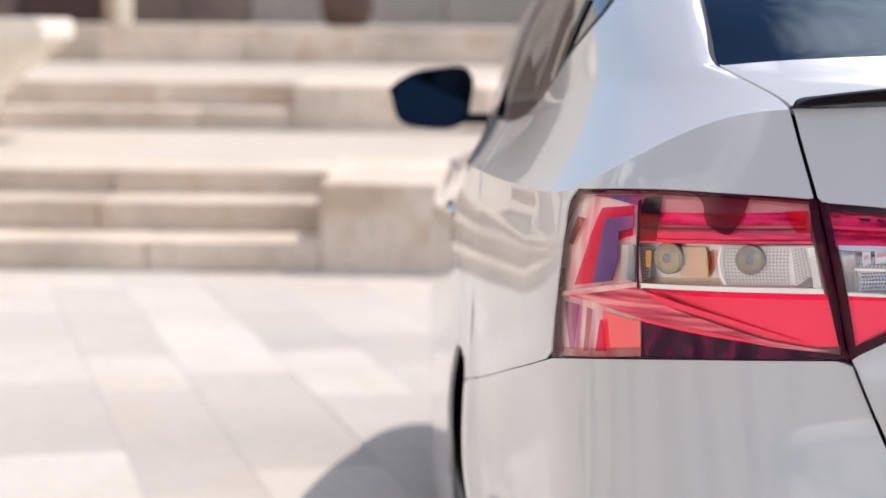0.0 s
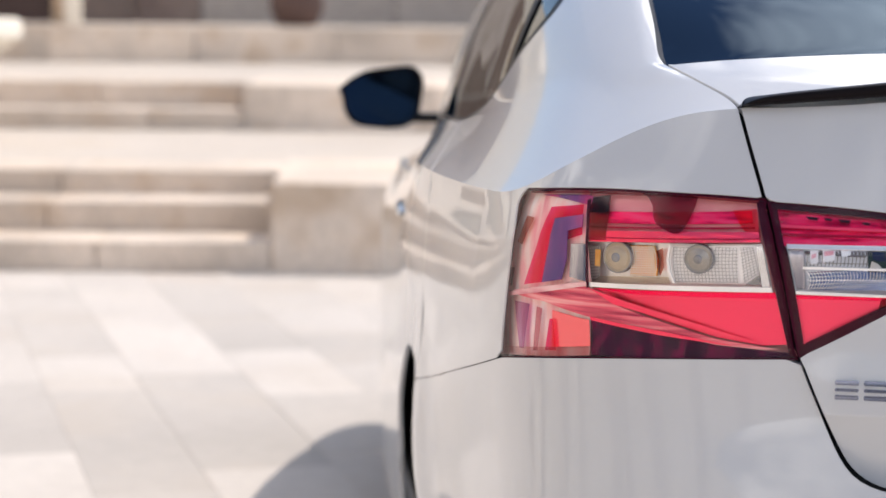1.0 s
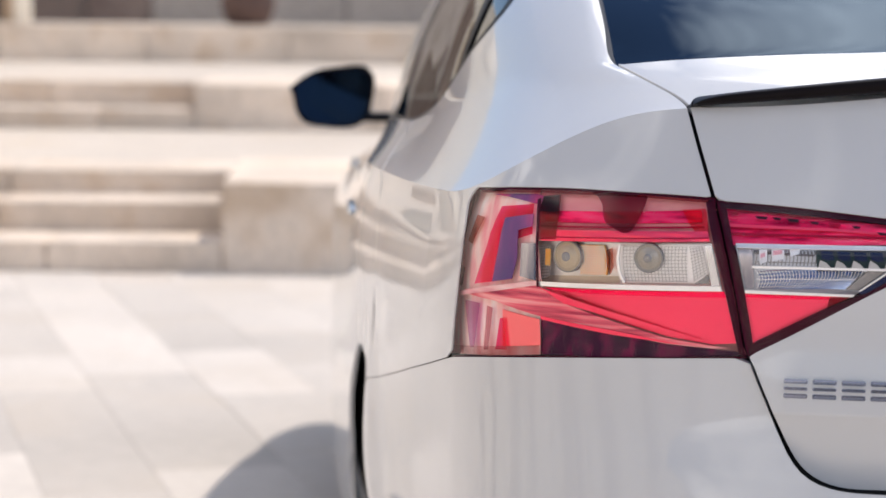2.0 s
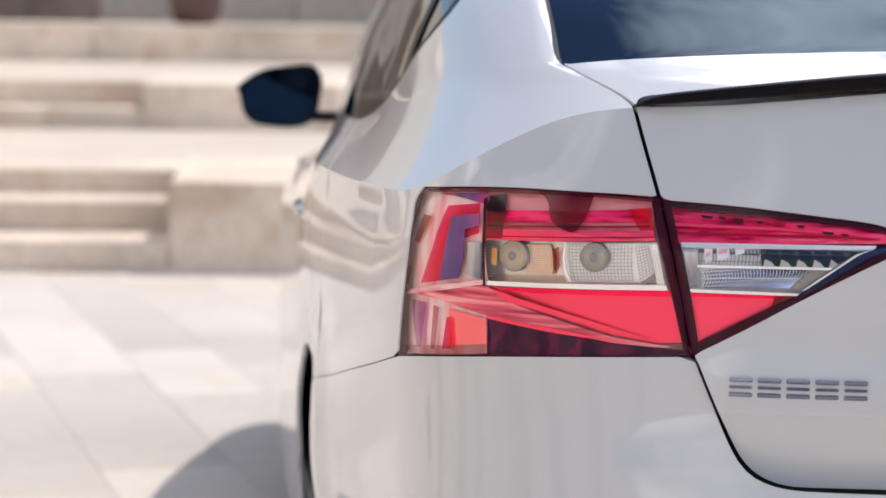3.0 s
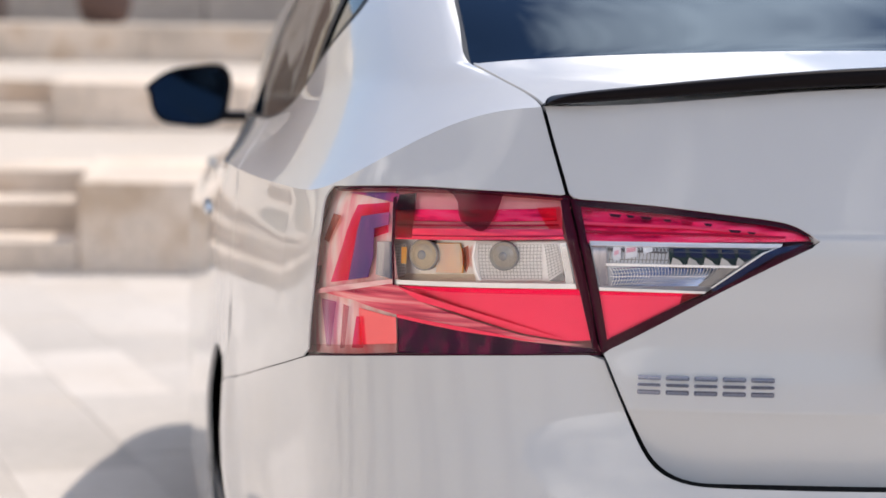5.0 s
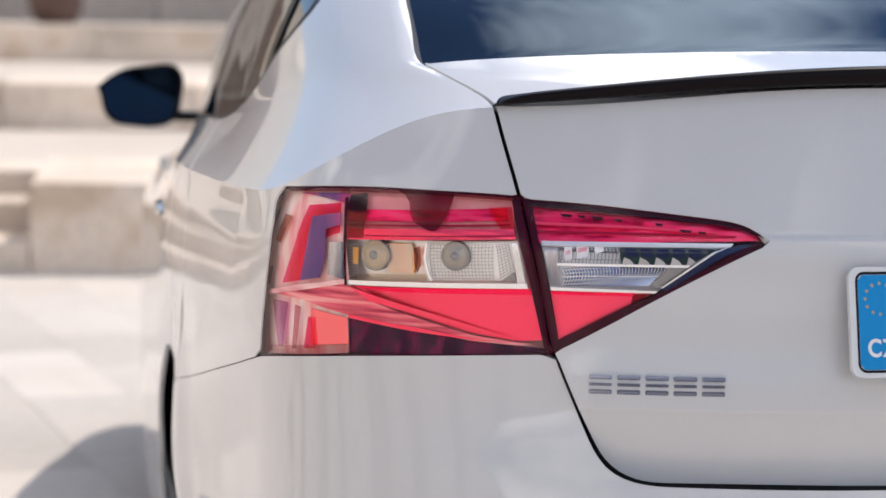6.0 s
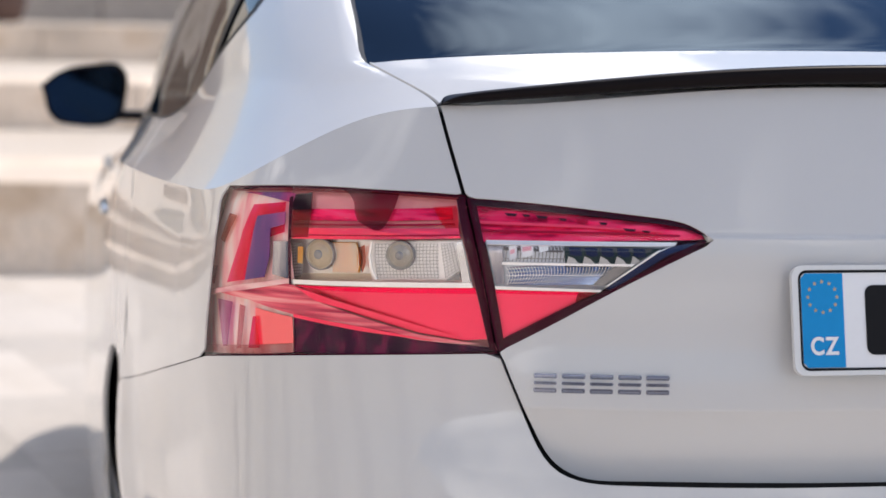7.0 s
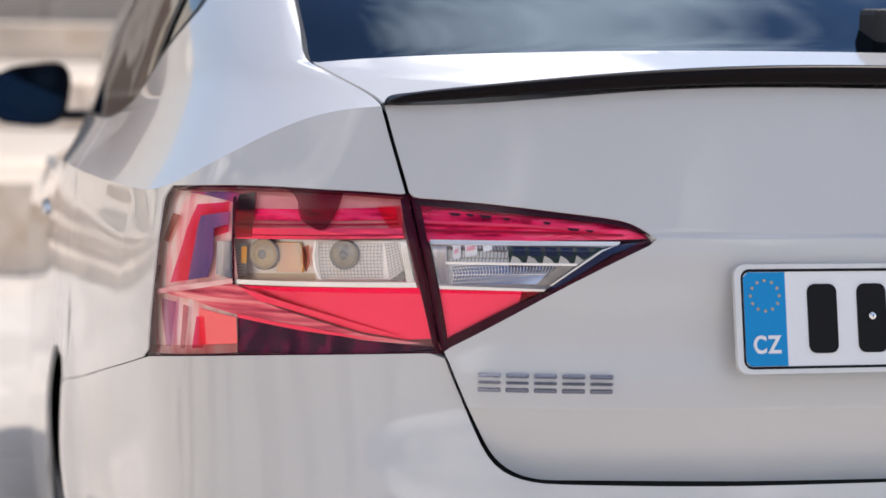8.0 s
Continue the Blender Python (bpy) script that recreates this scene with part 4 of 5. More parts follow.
side_panel("front_wing", ff_low, [(3.755, 0), (4.05, 0), (4.05, 1.0), (3.755, 1.0)])
side_panel("sill", [(2.25, .20), (4.28, .20), (4.28, .262), (3.72, .262), (2.66, .262), (2.25, .28)], None)
fb = [(a, .20) for a in np.linspace(5.10, 2 * END - 5.10, 40)] + [tuple(p) for p in shoulder_line(2 * END - 5.105, 5.105, .05)]
skin_mesh("front_bumper", None, [(lower, np.array(fb), .05, 1.0)], PAINT, car, rim=.008)
hood = [(a, .01) for a in np.linspace(4.055, 2 * END - 4.055, 60)] + [(a, .97) for a in np.linspace(2 * END - 4.055, 4.055, 60)]
skin_mesh("bonnet", None, [(upper, np.array(hood), .06, .5)], PAINT, car, rim=.008)
roof = [(a, 1.96) for a in np.linspace(-END, END, 160)] + [(a, 2.96) for a in np.linspace(END, -END, 160)]
skin_mesh("roof", None, [(upper, np.array(roof), .08, .6)], PAINT, car)
screen = [(a, 1.02) for a in np.linspace(4.5, 2 * END - 4.5, 50)] + [(a, 1.94) for a in np.linspace(2 * END - 4.55, 4.55, 50)]
skin_mesh("windscreen", None, [(upper, np.array(screen), .07, .8)], GLASS_SIDE, car, depth=.004)
side_glass = [(1.60, 1.045), (1.45, 1.06)] + [tuple(p) for p in win_rear[8:-1] + (.006, 0)] + [(1.4, 1.895), (2.4, 1.91), (3.4, 1.90), (3.95, 1.80), (4.15, 1.30), (4.16, 1.06), (3.0, 1.045)]
both("side_window", upper, side_glass, GLASS_SIDE, car, "tinted side glass", step=.05, vs=.8, depth=.006, rim=.004)
for f in (1, -1):
    frame_strip("window_trim", [(f * a, t) for a, t in side_glass], upper, (-.010 * f, .012 * f), .001, BLACK_GLOSS, car, .8)
for a0, a1 in ((2.60, 2.74),):
    both("door_pillar", upper, [(a0, 1.03), (a1, 1.03), (a1 + .02, 1.92), (a0 + .02, 1.92)], BLACK_GLOSS, car, step=.05, vs=.8, depth=.002)
both("quarter_bar", upper, [(.927, 1.40), (.981, 1.325), (1.035, 1.252), (1.078, 1.158), (1.115, 1.150), (1.062, 1.252), (1.005, 1.330), (.952, 1.405)], BLACK_GLOSS, car, step=.02, vs=.8, depth=.003, rim=.004)
both("screen_pillar", upper, [(4.12, 1.0), (4.52, 1.0), (4.58, 1.97), (3.9, 1.97), (3.96, 1.80), (4.13, 1.3)], PAINT, car, step=.05, vs=.8)
header_l = [(a, 1.925) for a in np.linspace(-.60, .60, 30)] + [(.62, 2.0), (-.62, 2.0)]
skin_mesh("roof_header", None, [(upper, np.array(header_l), .05, .8)], BLACK_GLOSS, car)

# dark inner shell behind the joints, floor and cabin
shell = [(a, .24) for a in np.linspace(-END + .01, END - .01, 120)] + [(a, z - .004) for a, z in shoulder_line(END - .01, -END + .01, .06)]
skin_mesh("inner_shell", None, [(lambda a, z: lower(a, z, False), np.array(shell), .09, 1.0)], UNDER, car, depth=.045,
          holes=[arch(s * ARCH_REAR, 0, 350, 30, .40) if s > 0 else arch(-ARCH_REAR, 0, 350, 30, .40) for s in (1, -1)] + [arch(s * ARCH_FRONT, 0, 350, 30, .40) for s in (1, -1)])
part("floor_pan", box(-.55, .55, .10, 4.0, .19, .40, .04), UNDER, car)
part("floor_sill", box(-.86, .86, 1.62, 3.5, .20, .34, .02), UNDER, car)
part("parcel_shelf", box(-.62, .62, .42, 1.30, 1.00, 1.03, .01), CABIN, car)
part("rear_seat", box(-.60, .60, 1.25, 1.45, .55, 1.12, .06, 3), CABIN, car)
for x in (-.42, 0, .42):
    part("headrest", box(x - .13, x + .13, 1.30, 1.40, 1.10, 1.26, .04, 3), CABIN, car)
for x in (-.40, .40):
    part("front_seat", box(x - .25, x + .25, 2.25, 2.45, .5, 1.10, .08, 3), CABIN, car)
    part("headrest", box(x - .13, x + .13, 2.28, 2.40, 1.10, 1.30, .04, 3), CABIN, car)
part("dashboard", box(-.70, .70, 3.0, 3.4, .6, .98, .08, 3), CABIN, car)

# wheels
TYRE_P = [(.225, -.10), (.30, -.112), (.325, -.10), (.333, -.07), (.333, .07), (.325, .10), (.30, .112), (.225, .10)]


def wheel(x, y):
    w = new("wheel")
    w.parent = car
    side = -1 if x < 0 else 1
    tyre = smooth(part("tyre", turned(TYRE_P, 56), TYRE, w))
    rim = smooth(part("rim", turned([(.226, -.09), (.232, .095), (.222, .10), (.212, .07), (.20, -.05), (.05, -.02), (.045, .075), (.002, .08)], 56), ALLOY, w))
    bm = bmesh.new()
    for i in range(5):
        a = 2 * math.pi * i / 5
        for d in (-.13, .13):
            m = Matrix.Rotation(a + d, 4, "Z") @ Matrix.Translation((.128, 0, .066)) @ Matrix.Diagonal((.18, .030, .022, 1))
            bmesh.ops.create_cube(bm, size=1, matrix=m)
    bmesh.ops.bevel(bm, geom=list(bm.edges), offset=.006, segments=2, affect="EDGES")
    part("spokes", bm, ALLOY, w)
    w.matrix_basis = pose(x, y, .333, 0, 90 * side, 0)


for x in (-.795, .795):
    wheel(x * .975, 1.15)
    wheel(x * .75, 3.75)
    s = -1 if x < 0 else 1
    for y in (1.15, 3.75):
        bm = bmesh.new()
        n = 26
        rows = [[bm.verts.new((s * xx, y + .372 * math.cos(math.pi * i / (n - 1)) * 1.0, .333 + .372 * math.sin(math.pi * i / (n - 1)))) for i in range(n)] for xx in (.55, .885 if y < 2 else .765)]
        for i in range(n - 1):
            bm.faces.new((rows[0][i], rows[0][i + 1], rows[1][i + 1], rows[1][i]))
        bm.faces.new(rows[0])
        part("arch_liner", bm, UNDER, car)

# boot spoiler lip: a black blade that follows the rear edge of the deck
a = .598 * np.sin(np.linspace(-math.pi / 2, math.pi / 2, 110))
edge_p, foot_p = rail(SHOULDER, a), upper(a, .26 * (1 - (np.abs(a) / .598) ** 60))
bm = bmesh.new()
rings = []
for ai, p, foot in zip(a, edge_p, foot_p):
    k = 1 - min(1.0, abs(ai) / .598) ** 40
    h = .0004 + (.0085 + .0113 * (1 - (ai / .598) ** 2)) * k
    back, z0 = p[1] - .002 - .014 * k, p[2] - .0015 + (.0030 + .0040 * (1 - (ai / .598) ** 2)) * k
    sect = [(p[1] + .010, z0 - .001), (back + .006, z0 - .0005), (back, z0 + .003), (back - .002, z0 + h * .85), (back + .002, z0 + h), (back + .010, z0 + h + .001), (foot[1], foot[2] + .0004)]
    rings.append([bm.verts.new((p[0], yy, zz)) for yy, zz in sect])
for r0, r1 in zip(rings, rings[1:]):
    for i in range(len(r0) - 1):
        bm.faces.new((r0[i], r1[i], r1[i + 1], r0[i + 1]))
bm.faces.new(rings[0]), bm.faces.new(rings[-1][::-1])
bmesh.ops.recalc_face_normals(bm, faces=list(bm.faces))
smooth(part("spoiler", bm, BLACK_GLOSS, car, "thin gloss black boot lip"))

# ---- tail lamps ----
LAMP_LOOP = [tuple(p) for p in lamp_left] + [tuple(p) for p in lamp_top[1:]] + [tuple(p) for p in lamp_out[1:-1] + (.0035, 0)] + [tuple(p) for p in lamp_bot[:-1]]
INNER_LOOP = [tuple(p) for p in in_left] + [tuple(p) for p in in_bot[1:-1]] + [tuple(p) for p in in_top[::-1][:-1]]
OUTER_PIECES = [
    # the plum piece darkens a trapezoid in the middle of the upper band
    ("housing", LAMP_LOOP, LAMP_BROWN, .034), ("upper_band", P_B_DARK, PRISM_BAND, .014), ("red_band", P_B_RED, LAMP_RED, .009), ("red_glow", P_B_GLOW, FILM_GLOW, .010), ("plum_shade", P_DK_TRAP, FILM_DARK, .0065), ("night_shade", P_DK_TOP, FILM_NIGHT, .0068), ("band_edge", P_BAND_TOP, FILM_WINE, .007),
    ("bright_bowl", P_C_CLEAR, LAMP_WHITE, (.030, .03, .945)), ("bowl_foot", P_BOWL_FOOT, FILM_WARM, .016), ("silver_rail", P_C_FRAME_BOT, LAMP_WHITE, .008), ("silver_post", P_C_FRAME_RIGHT, LAMP_SILVER, .010),
    ("lower_reflector", P_D_RED, LAMP_RED, (.018, .05, .89)), ("reflector_edge", P_D_TOP_DARK, LAMP_DEEP, .009), ("blade", P_E_ROSE, PRISM_BLADE, .010),
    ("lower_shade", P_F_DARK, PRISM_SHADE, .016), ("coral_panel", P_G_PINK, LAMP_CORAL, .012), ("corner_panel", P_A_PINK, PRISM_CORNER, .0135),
    # the wine film at the side paints a dark reflection on the lens edge
    ("red_facet", P_A_VIOLET, FILM_RED, .008), ("violet_facet", P_A_INSET, LAMP_VIOLET, .006), ("brown_facet", P_A_ORANGE, FILM_BROWN, .0095), ("brown_facet", P_A_LOW, FILM_WINE, .0095), ("side_facet", P_A_SIDE, FILM_WINE, .008), ("pale_beam", P_A_BEAM, PRISM_BEAM, .008), ("silver_clip", P_A_CLIP, LAMP_CLIP, .009),
    ("band_rib", P_RIB1, PRISM_RED, .011), ("band_rib", P_RIB2, LAMP_CRIMSON, .011), ("band_rib", P_RIB3, LAMP_CRIMSON, .0075), ("dark_block", P_DKBLOCK, LAMP_SMOKE, .008), ("upright_edge", P_A_EDGE, LAMP_WINE, .006), ("top_facet", P_A_TOPBLUE, LAMP_VIOLET, .010), ("lower_corner", P_G_BASE, PRISM_CORNER, .0155),
    ("violet_rib", P_G_VIOLET, FILM_VIOLET, .0095), ("brown_rib", P_G_BROWN, FILM_WINE, .0095), ("red_rib", P_G_RED, FILM_RED, .0095), ("bottom_edge", P_BOTTOM, FILM_DUST, .009),
    ("red_streak", P_STREAK, LAMP_RED, (.008, .2, .87)), ("red_streak", P_STREAK2, LAMP_RED, (.008, .2, .90)), ("shade_edge", P_GAPSIDE, LAMP_WINE, .006)]
INNER_PIECES = [
    # the glint is a white strip painted as the dark bar's highlight
    ("housing", INNER_LOOP, LAMP_WINE, .034), ("red_band", P_I_RED, PRISM_RED, (.016, .06, .99)), ("cool_bowl", P_I_CLEAR, LAMP_COOL, (.030, .03, .95)), ("silver_post", P_I_POST, LAMP_CLIP, (.014, .1, .95)), ("grey_end", P_I_GREY_END, LAMP_GREY, .016), ("bright_glint", P_I_GLINT, LAMP_WHITE, .0085), ("red_tip", P_I_RED_TIP, FILM_DARK, .012), ("red_line", P_I_RED_LINE, LAMP_DEEP, .013),
    ("silver_rail", P_I_CLEARFRAME, LAMP_WHITE, .008), ("dark_bar", P_I_BLUEBAR, LAMP_NAVY, .008), ("lower_reflector", P_I_BOTTOM, LAMP_RED, (.018, .05, .89)), ("silver_rail", P_I_FRAME2, LAMP_WHITE, .008),
    ("band_rib", P_IRIB1, LAMP_CRIMSON, .011), ("band_rib", P_IRIB2, LAMP_RED, .010), ("side_edge", P_I_SIDE, LAMP_WINE, .006), ("top_edge", P_I_TOPEDGE, LAMP_DARK, .006), ("lower_edge", P_I_LOWEDGE, LAMP_WINE, .006)]


# moulded relief: height, width and height of a pillow, fineness
RELIEF = {"red_band": (.0003, .09, .0085, .0022), "corner_panel": (.0007, .035, .12, .004), "lower_corner": (.0007, .030, .12, .004)}


def on_skin(fn, a, z, depth):
    """The frame of the skin at one point: y into the car, z up along it."""
    a, z = np.array([a]), np.array([z])
    P, N = fn(a, z)[0], skin_normals(fn, a, z)[0]
    y = Vector(-N)
    x = y.cross(Vector((0, 0, 1))).normalized()
    m = Matrix((x, y, x.cross(y))).transposed().to_4x4()
    return Matrix.Translation(Vector(P - N * depth)) @ m


def ribs(name, fn, quad, nu, nv, width, depth, mat, parent, flip, wave=0.0):
    """A lattice of thin ribs between four corners of the skin (top left, top right, bottom right, bottom left)."""
    tl, tr, br, bl = (np.array(c) for c in quad)
    point = lambda u, v: (tl * (1 - u) + tr * u) * (1 - v) + (bl * (1 - u) + br * u) * v
    bm = bmesh.new()

    def strip(pts, sideways):
        lo, hi = np.array([p - sideways * width / 2 for p in pts]), np.array([p + sideways * width / 2 for p in pts])
        for side_pts in (lo, hi):
            N = skin_normals(fn, side_pts[:, 0], side_pts[:, 1])
            P = fn(side_pts[:, 0], side_pts[:, 1]) - N * depth
            rows.append([bm.verts.new((-p[0] if flip else p[0], p[1], p[2])) for p in P])
        r0, r1 = rows[-2], rows[-1]
        for i in range(len(pts) - 1):
            bm.faces.new((r0[i], r0[i + 1], r1[i + 1], r1[i]))

    rows = []
    for i in range(nu):
        u = (i + .5) / nu
        strip([point(u + wave * math.sin(math.pi * v), v) for v in np.linspace(0.03, .97, 7)], np.array([1.0, 0]))
    for j in range(nv):
        v = (j + .5) / nv
        strip([point(u, v) for u in np.linspace(.02, .98, 14)], np.array([0, 1.0]))
    return part(name, bm, mat, parent)


def bulb(name, fn, a, z, r, depth, parent, flip, cap=BULB):
    """A lens-topped bulb holder: a dark collar, a stepped cap and a bright pip in its middle."""
    m = on_skin(fn, a, z, depth)
    holder = None
    for nm, prof, mat in ((name, [(r * 1.0, -.012), (r * 1.0, .0015), (r * .93, .0022), (r * .90, .0005), (r * .70, .0035), (r * .42, .0052), (r * .15, .0058), (.0003, .0059)], cap),
                          ("collar", [(r * 1.07, -.006), (r * 1.07, .0016), (r * 1.03, .0022), (r * .99, .0018)], LAMP_GREY),
                          ("pip", [(r * .34, .0048), (r * .30, .0060), (r * .15, .0063), (.0003, .0064)], LAMP_GREY)):
        bm = turned(prof, 28)
        bmesh.ops.transform(bm, matrix=m @ Matrix.Rotation(math.pi / 2, 4, "X"), verts=list(bm.verts))
        if flip:
            bmesh.ops.transform(bm, matrix=Matrix.Diagonal((-1, 1, 1, 1)), verts=list(bm.verts))
            bmesh.ops.reverse_faces(bm, faces=list(bm.faces))
        ob = smooth(part(nm, bm, mat, parent))
    return ob


def fan(name, fn, quad, n, width, depth, mat, parent, flip):
    """Bowed stripes that spread from the inner end of a bowl."""
    tl, tr, br, bl = (np.array(c) for c in quad)
    bm = bmesh.new()
    for j in range(n):
        v = (j + .5) / n
        pts = []
        for u in np.linspace(.04, .97, 12):
            w = np.clip(v + .16 * (1 - u) ** 2 * (1 if j % 2 else .6) - .10 * math.sin(math.pi * u) * (1 - v), 0.02, .98)
            pts.append((tl * (1 - u) + tr * u) * (1 - w) + (bl * (1 - u) + br * u) * w)
        rows = []
        for side in (-.5, .5):
            q = np.array([p + np.array([0, side * width * (.35 + .65 * k / 11)]) for k, p in enumerate(pts)])
            P = fn(q[:, 0], q[:, 1]) - skin_normals(fn, q[:, 0], q[:, 1]) * (depth + side * .001)
            rows.append([bm.verts.new((-p[0] if flip else p[0], p[1], p[2])) for p in P])
        for i in range(11):
            bm.faces.new((rows[0][i], rows[0][i + 1], rows[1][i + 1], rows[1][i]))
    return part(name, bm, mat, parent)


def lamp(name, label, fn, loop, pieces, parent, flip):
    unit = new(name)
    unit.parent = parent
    tagged(unit, label)
    for nm, poly, mat, d in pieces:
        pillows = RELIEF.get(nm)
        film = mat.name.endswith("film")
        skin_mesh(nm, None, [(fn, np.array(poly), pillows[3] if pillows else .02, 1.0)], mat, unit, rim=0.0 if film or nm == "housing" else .0012, depth=d, flip=flip, relief=pillows)
    if fn is lower:
        skin_mesh("amber_bowl", None, [(fn, np.array(P_AMBER), .02, 1.0)], LAMP_AMBER, unit, "amber indicator bowl", depth=(.024, .03, .945), flip=flip, rim=.003)
        skin_mesh("amber_edge", None, [(fn, np.array(P_AMBER_STUB), .02, 1.0)], LAMP_AMBER, unit, depth=.020, flip=flip)
        skin_mesh("amber_corner", None, [(fn, np.array(P_AMBER_SPOT), .02, 1.0)], FILM_BROWN, unit, depth=.0195, flip=flip)
        ribs("amber_lattice", fn, P_AMBER_GRID, 11, 13, .0006, .020, LAMP_WHITE, unit, flip, .10)
        ribs("side_lattice", fn, P_SIDE_GRID, 5, 12, .0009, .021, LAMP_LINE, unit, flip, .18)
        skin_mesh("round_bowl", None, [(fn, np.array(P_BOWL), .02, 1.0)], LAMP_WHITE, unit, depth=(.023, .03, .945), flip=flip, rim=.003)
        ribs("lattice", fn, P_GRID_LEFT, 19, 11, .0007, .0195, LAMP_LINE, unit, flip, -.02)
        ribs("lattice", fn, P_GRID_RIGHT, 5, 12, .0007, .0192, LAMP_LINE, unit, flip, 0)
        bulb("indicator_bulb", fn, .7776, .9495, .0165, .018, unit, flip, AMBER_BULB)
        bulb("reversing_bulb", fn, .6804, .9532, .0150, .016, unit, flip)
        skin_mesh("bowl_rim", None, [(fn, np.array(P_BOWL_RIM), .01, 1.0)], LAMP_WHITE, unit, depth=.012, flip=flip, rim=.004)
        skin_mesh("bowl_notch", None, [(fn, np.array(P_NOTCH), .01, 1.0)], LAMP_GREY, unit, depth=.0175, flip=flip)
    else:
        # blue stripes paint the sky's reflection in the lower bowl
        fan("sky_fan", fn, P_I_LATTICE, 11, .0022, .0215, LAMP_SKY, unit, flip)
        ribs("fan_lattice", fn, P_I_LATTICE, 34, 1, .0006, .0195, LAMP_WHITE, unit, flip, .04)
        ribs("prism_lattice", fn, P_I_PRISMS, 17, 3, .0010, .020, LAMP_GREY, unit, flip, .03)
        for a0, a1, z0, z1 in ((.5600, .5510, .9525, .9758), (.5468, .5330, .9560, .9768), (.5275, .5168, .9622, .9772)):
            skin_mesh("clear_block", None, [(fn, np.array([(a0, z1), (a1, z1), (a1, z0 + .003), (a0 - .001, z0)]), .01, 1.0)], LAMP_COOL, unit, "clear moulded block", depth=(.014, .4, .965), flip=flip, rim=.003)
            skin_mesh("red_fleck", None, [(fn, np.array([(a0 - .002, z0 + .012), (a1 + .002, z0 + .0135), (a1 + .002, z0 + .009), (a0 - .002, z0 + .007)]), .01, 1.0)], FILM_FLECK, unit, depth=.010, flip=flip)
        skin_mesh("led_block", None, [(fn, np.array(P_LED), .01, 1.0)], LAMP_TEAL, unit, "dark row of small diodes", depth=.018, flip=flip, rim=.003)
        ribs("led_comb", fn, P_LED_COMB, 40, 1, .0007, .0165, LAMP_GREY, unit, flip)
        skin_mesh("cross_rail", None, [(fn, np.array(P_CROSS), .01, 1.0)], LAMP_WHITE, unit, depth=.011, flip=flip, rim=.003)
        for k in range(5):
            a0 = .4968 - k * .0174
            foot = [(a0, .9513), (a0 - .0019, .9592 + .0004 * k), (a0 - .0085, .9566), (a0 - .0130, .9517)]
            skin_mesh("diode", None, [(fn, np.array(foot), .01, 1.0)], LAMP_LINE, unit, depth=(.012, .5, .955), flip=flip, rim=.003)
            skin_mesh("diode_hood", None, [(fn, np.array([(a0 - .002, .9695), (a0 - .0150, .9690), (a0 - .0165, .9600), (a0 - .0105, .9592), (a0 - .0035, .9612)]), .01, 1.0)], LAMP_NAVY, unit, depth=.0150, flip=flip, rim=.003)
        for k, (a0, z0) in enumerate(((.5883, 1.0075), (.5595, 1.0036), (.5425, 1.0030), (.5257, 1.0018), (.5024, .9998), (.4817, .9985), (.4584, .9965), (.4299, .9900), (.4118, .9885))):
            w, h = (.0125, .0034) if k % 2 else (.0080, .0028)
            skin_mesh("band_notch", None, [(fn, np.array([(a0 + w * .5, z0 + h * .6), (a0 - w * .6, z0 + h * .35), (a0 - w * .5, z0 - h * .5), (a0 + w * .25, z0 - h * .35)]), .01, 1.0)], LAMP_CRIMSON if k in (0, 5) else LAMP_DARK, unit, depth=.0085, flip=flip)
    frame_strip("lens_border", [(-u if flip else u, v) for u, v in loop], fn, (-.0005 * (-1 if flip else 1), .0024 * (-1 if flip else 1)) if fn is lower else (.0005 * (-1 if flip else 1), -.0024 * (-1 if flip else 1)), .0025, LAMP_WINE, unit)
    skin_mesh("lens", None, [(fn, np.array(loop), .02, 1.0)], LENS, unit, "clear glossy lens", flip=flip, rim=.004)
    return unit


for f in (False, True):
    lamp("tail_lamp", "outer red tail lamp with a clear bulb window", lower, LAMP_LOOP, OUTER_PIECES, car, f)
    lamp("tailgate_lamp", "pointed red and clear lamp in the tailgate", gate_lamp, INNER_LOOP, INNER_PIECES, car, f)

# ---- number plate and badge ----
def rounded(w, h, r, n=6):
    out = []
    for cx, cy, a0 in ((w / 2 - r, h / 2 - r, 0), (-w / 2 + r, h / 2 - r, 90), (-w / 2 + r, -h / 2 + r, 180), (w / 2 - r, -h / 2 + r, 270)):
        out += [(cx + r * math.cos(radians(a0 + 90 * i / n)), cy + r * math.sin(radians(a0 + 90 * i / n))) for i in range(n + 1)]
    return out


def plate_piece(outline, y0, y1, hole=None):
    """A flat piece with thickness in the xz plane, its face at y0; hole: an inner outline with as many points."""
    bm = bmesh.new()
    f, b = [bm.verts.new((x, y0, z)) for x, z in outline], [bm.verts.new((x, y1, z)) for x, z in outline]
    n = len(f)
    if hole:
        hf, hb = [bm.verts.new((x, y0, z)) for x, z in hole], [bm.verts.new((x, y1, z)) for x, z in hole]
        for i in range(n):
            j = (i + 1) % n
            bm.faces.new((f[i], f[j], hf[j], hf[i])), bm.faces.new((hb[i], hb[j], b[j], b[i]))
            bm.faces.new((f[j], f[i], b[i], b[j])), bm.faces.new((hf[i], hf[j], hb[j], hb[i]))
    else:
        bm.faces.new(f), bm.faces.new(b[::-1])
        for i in range(n):
            j = (i + 1) % n
            bm.faces.new((f[j], f[i], b[i], b[j]))
    bmesh.ops.recalc_face_normals(bm, faces=list(bm.faces))
    return bm


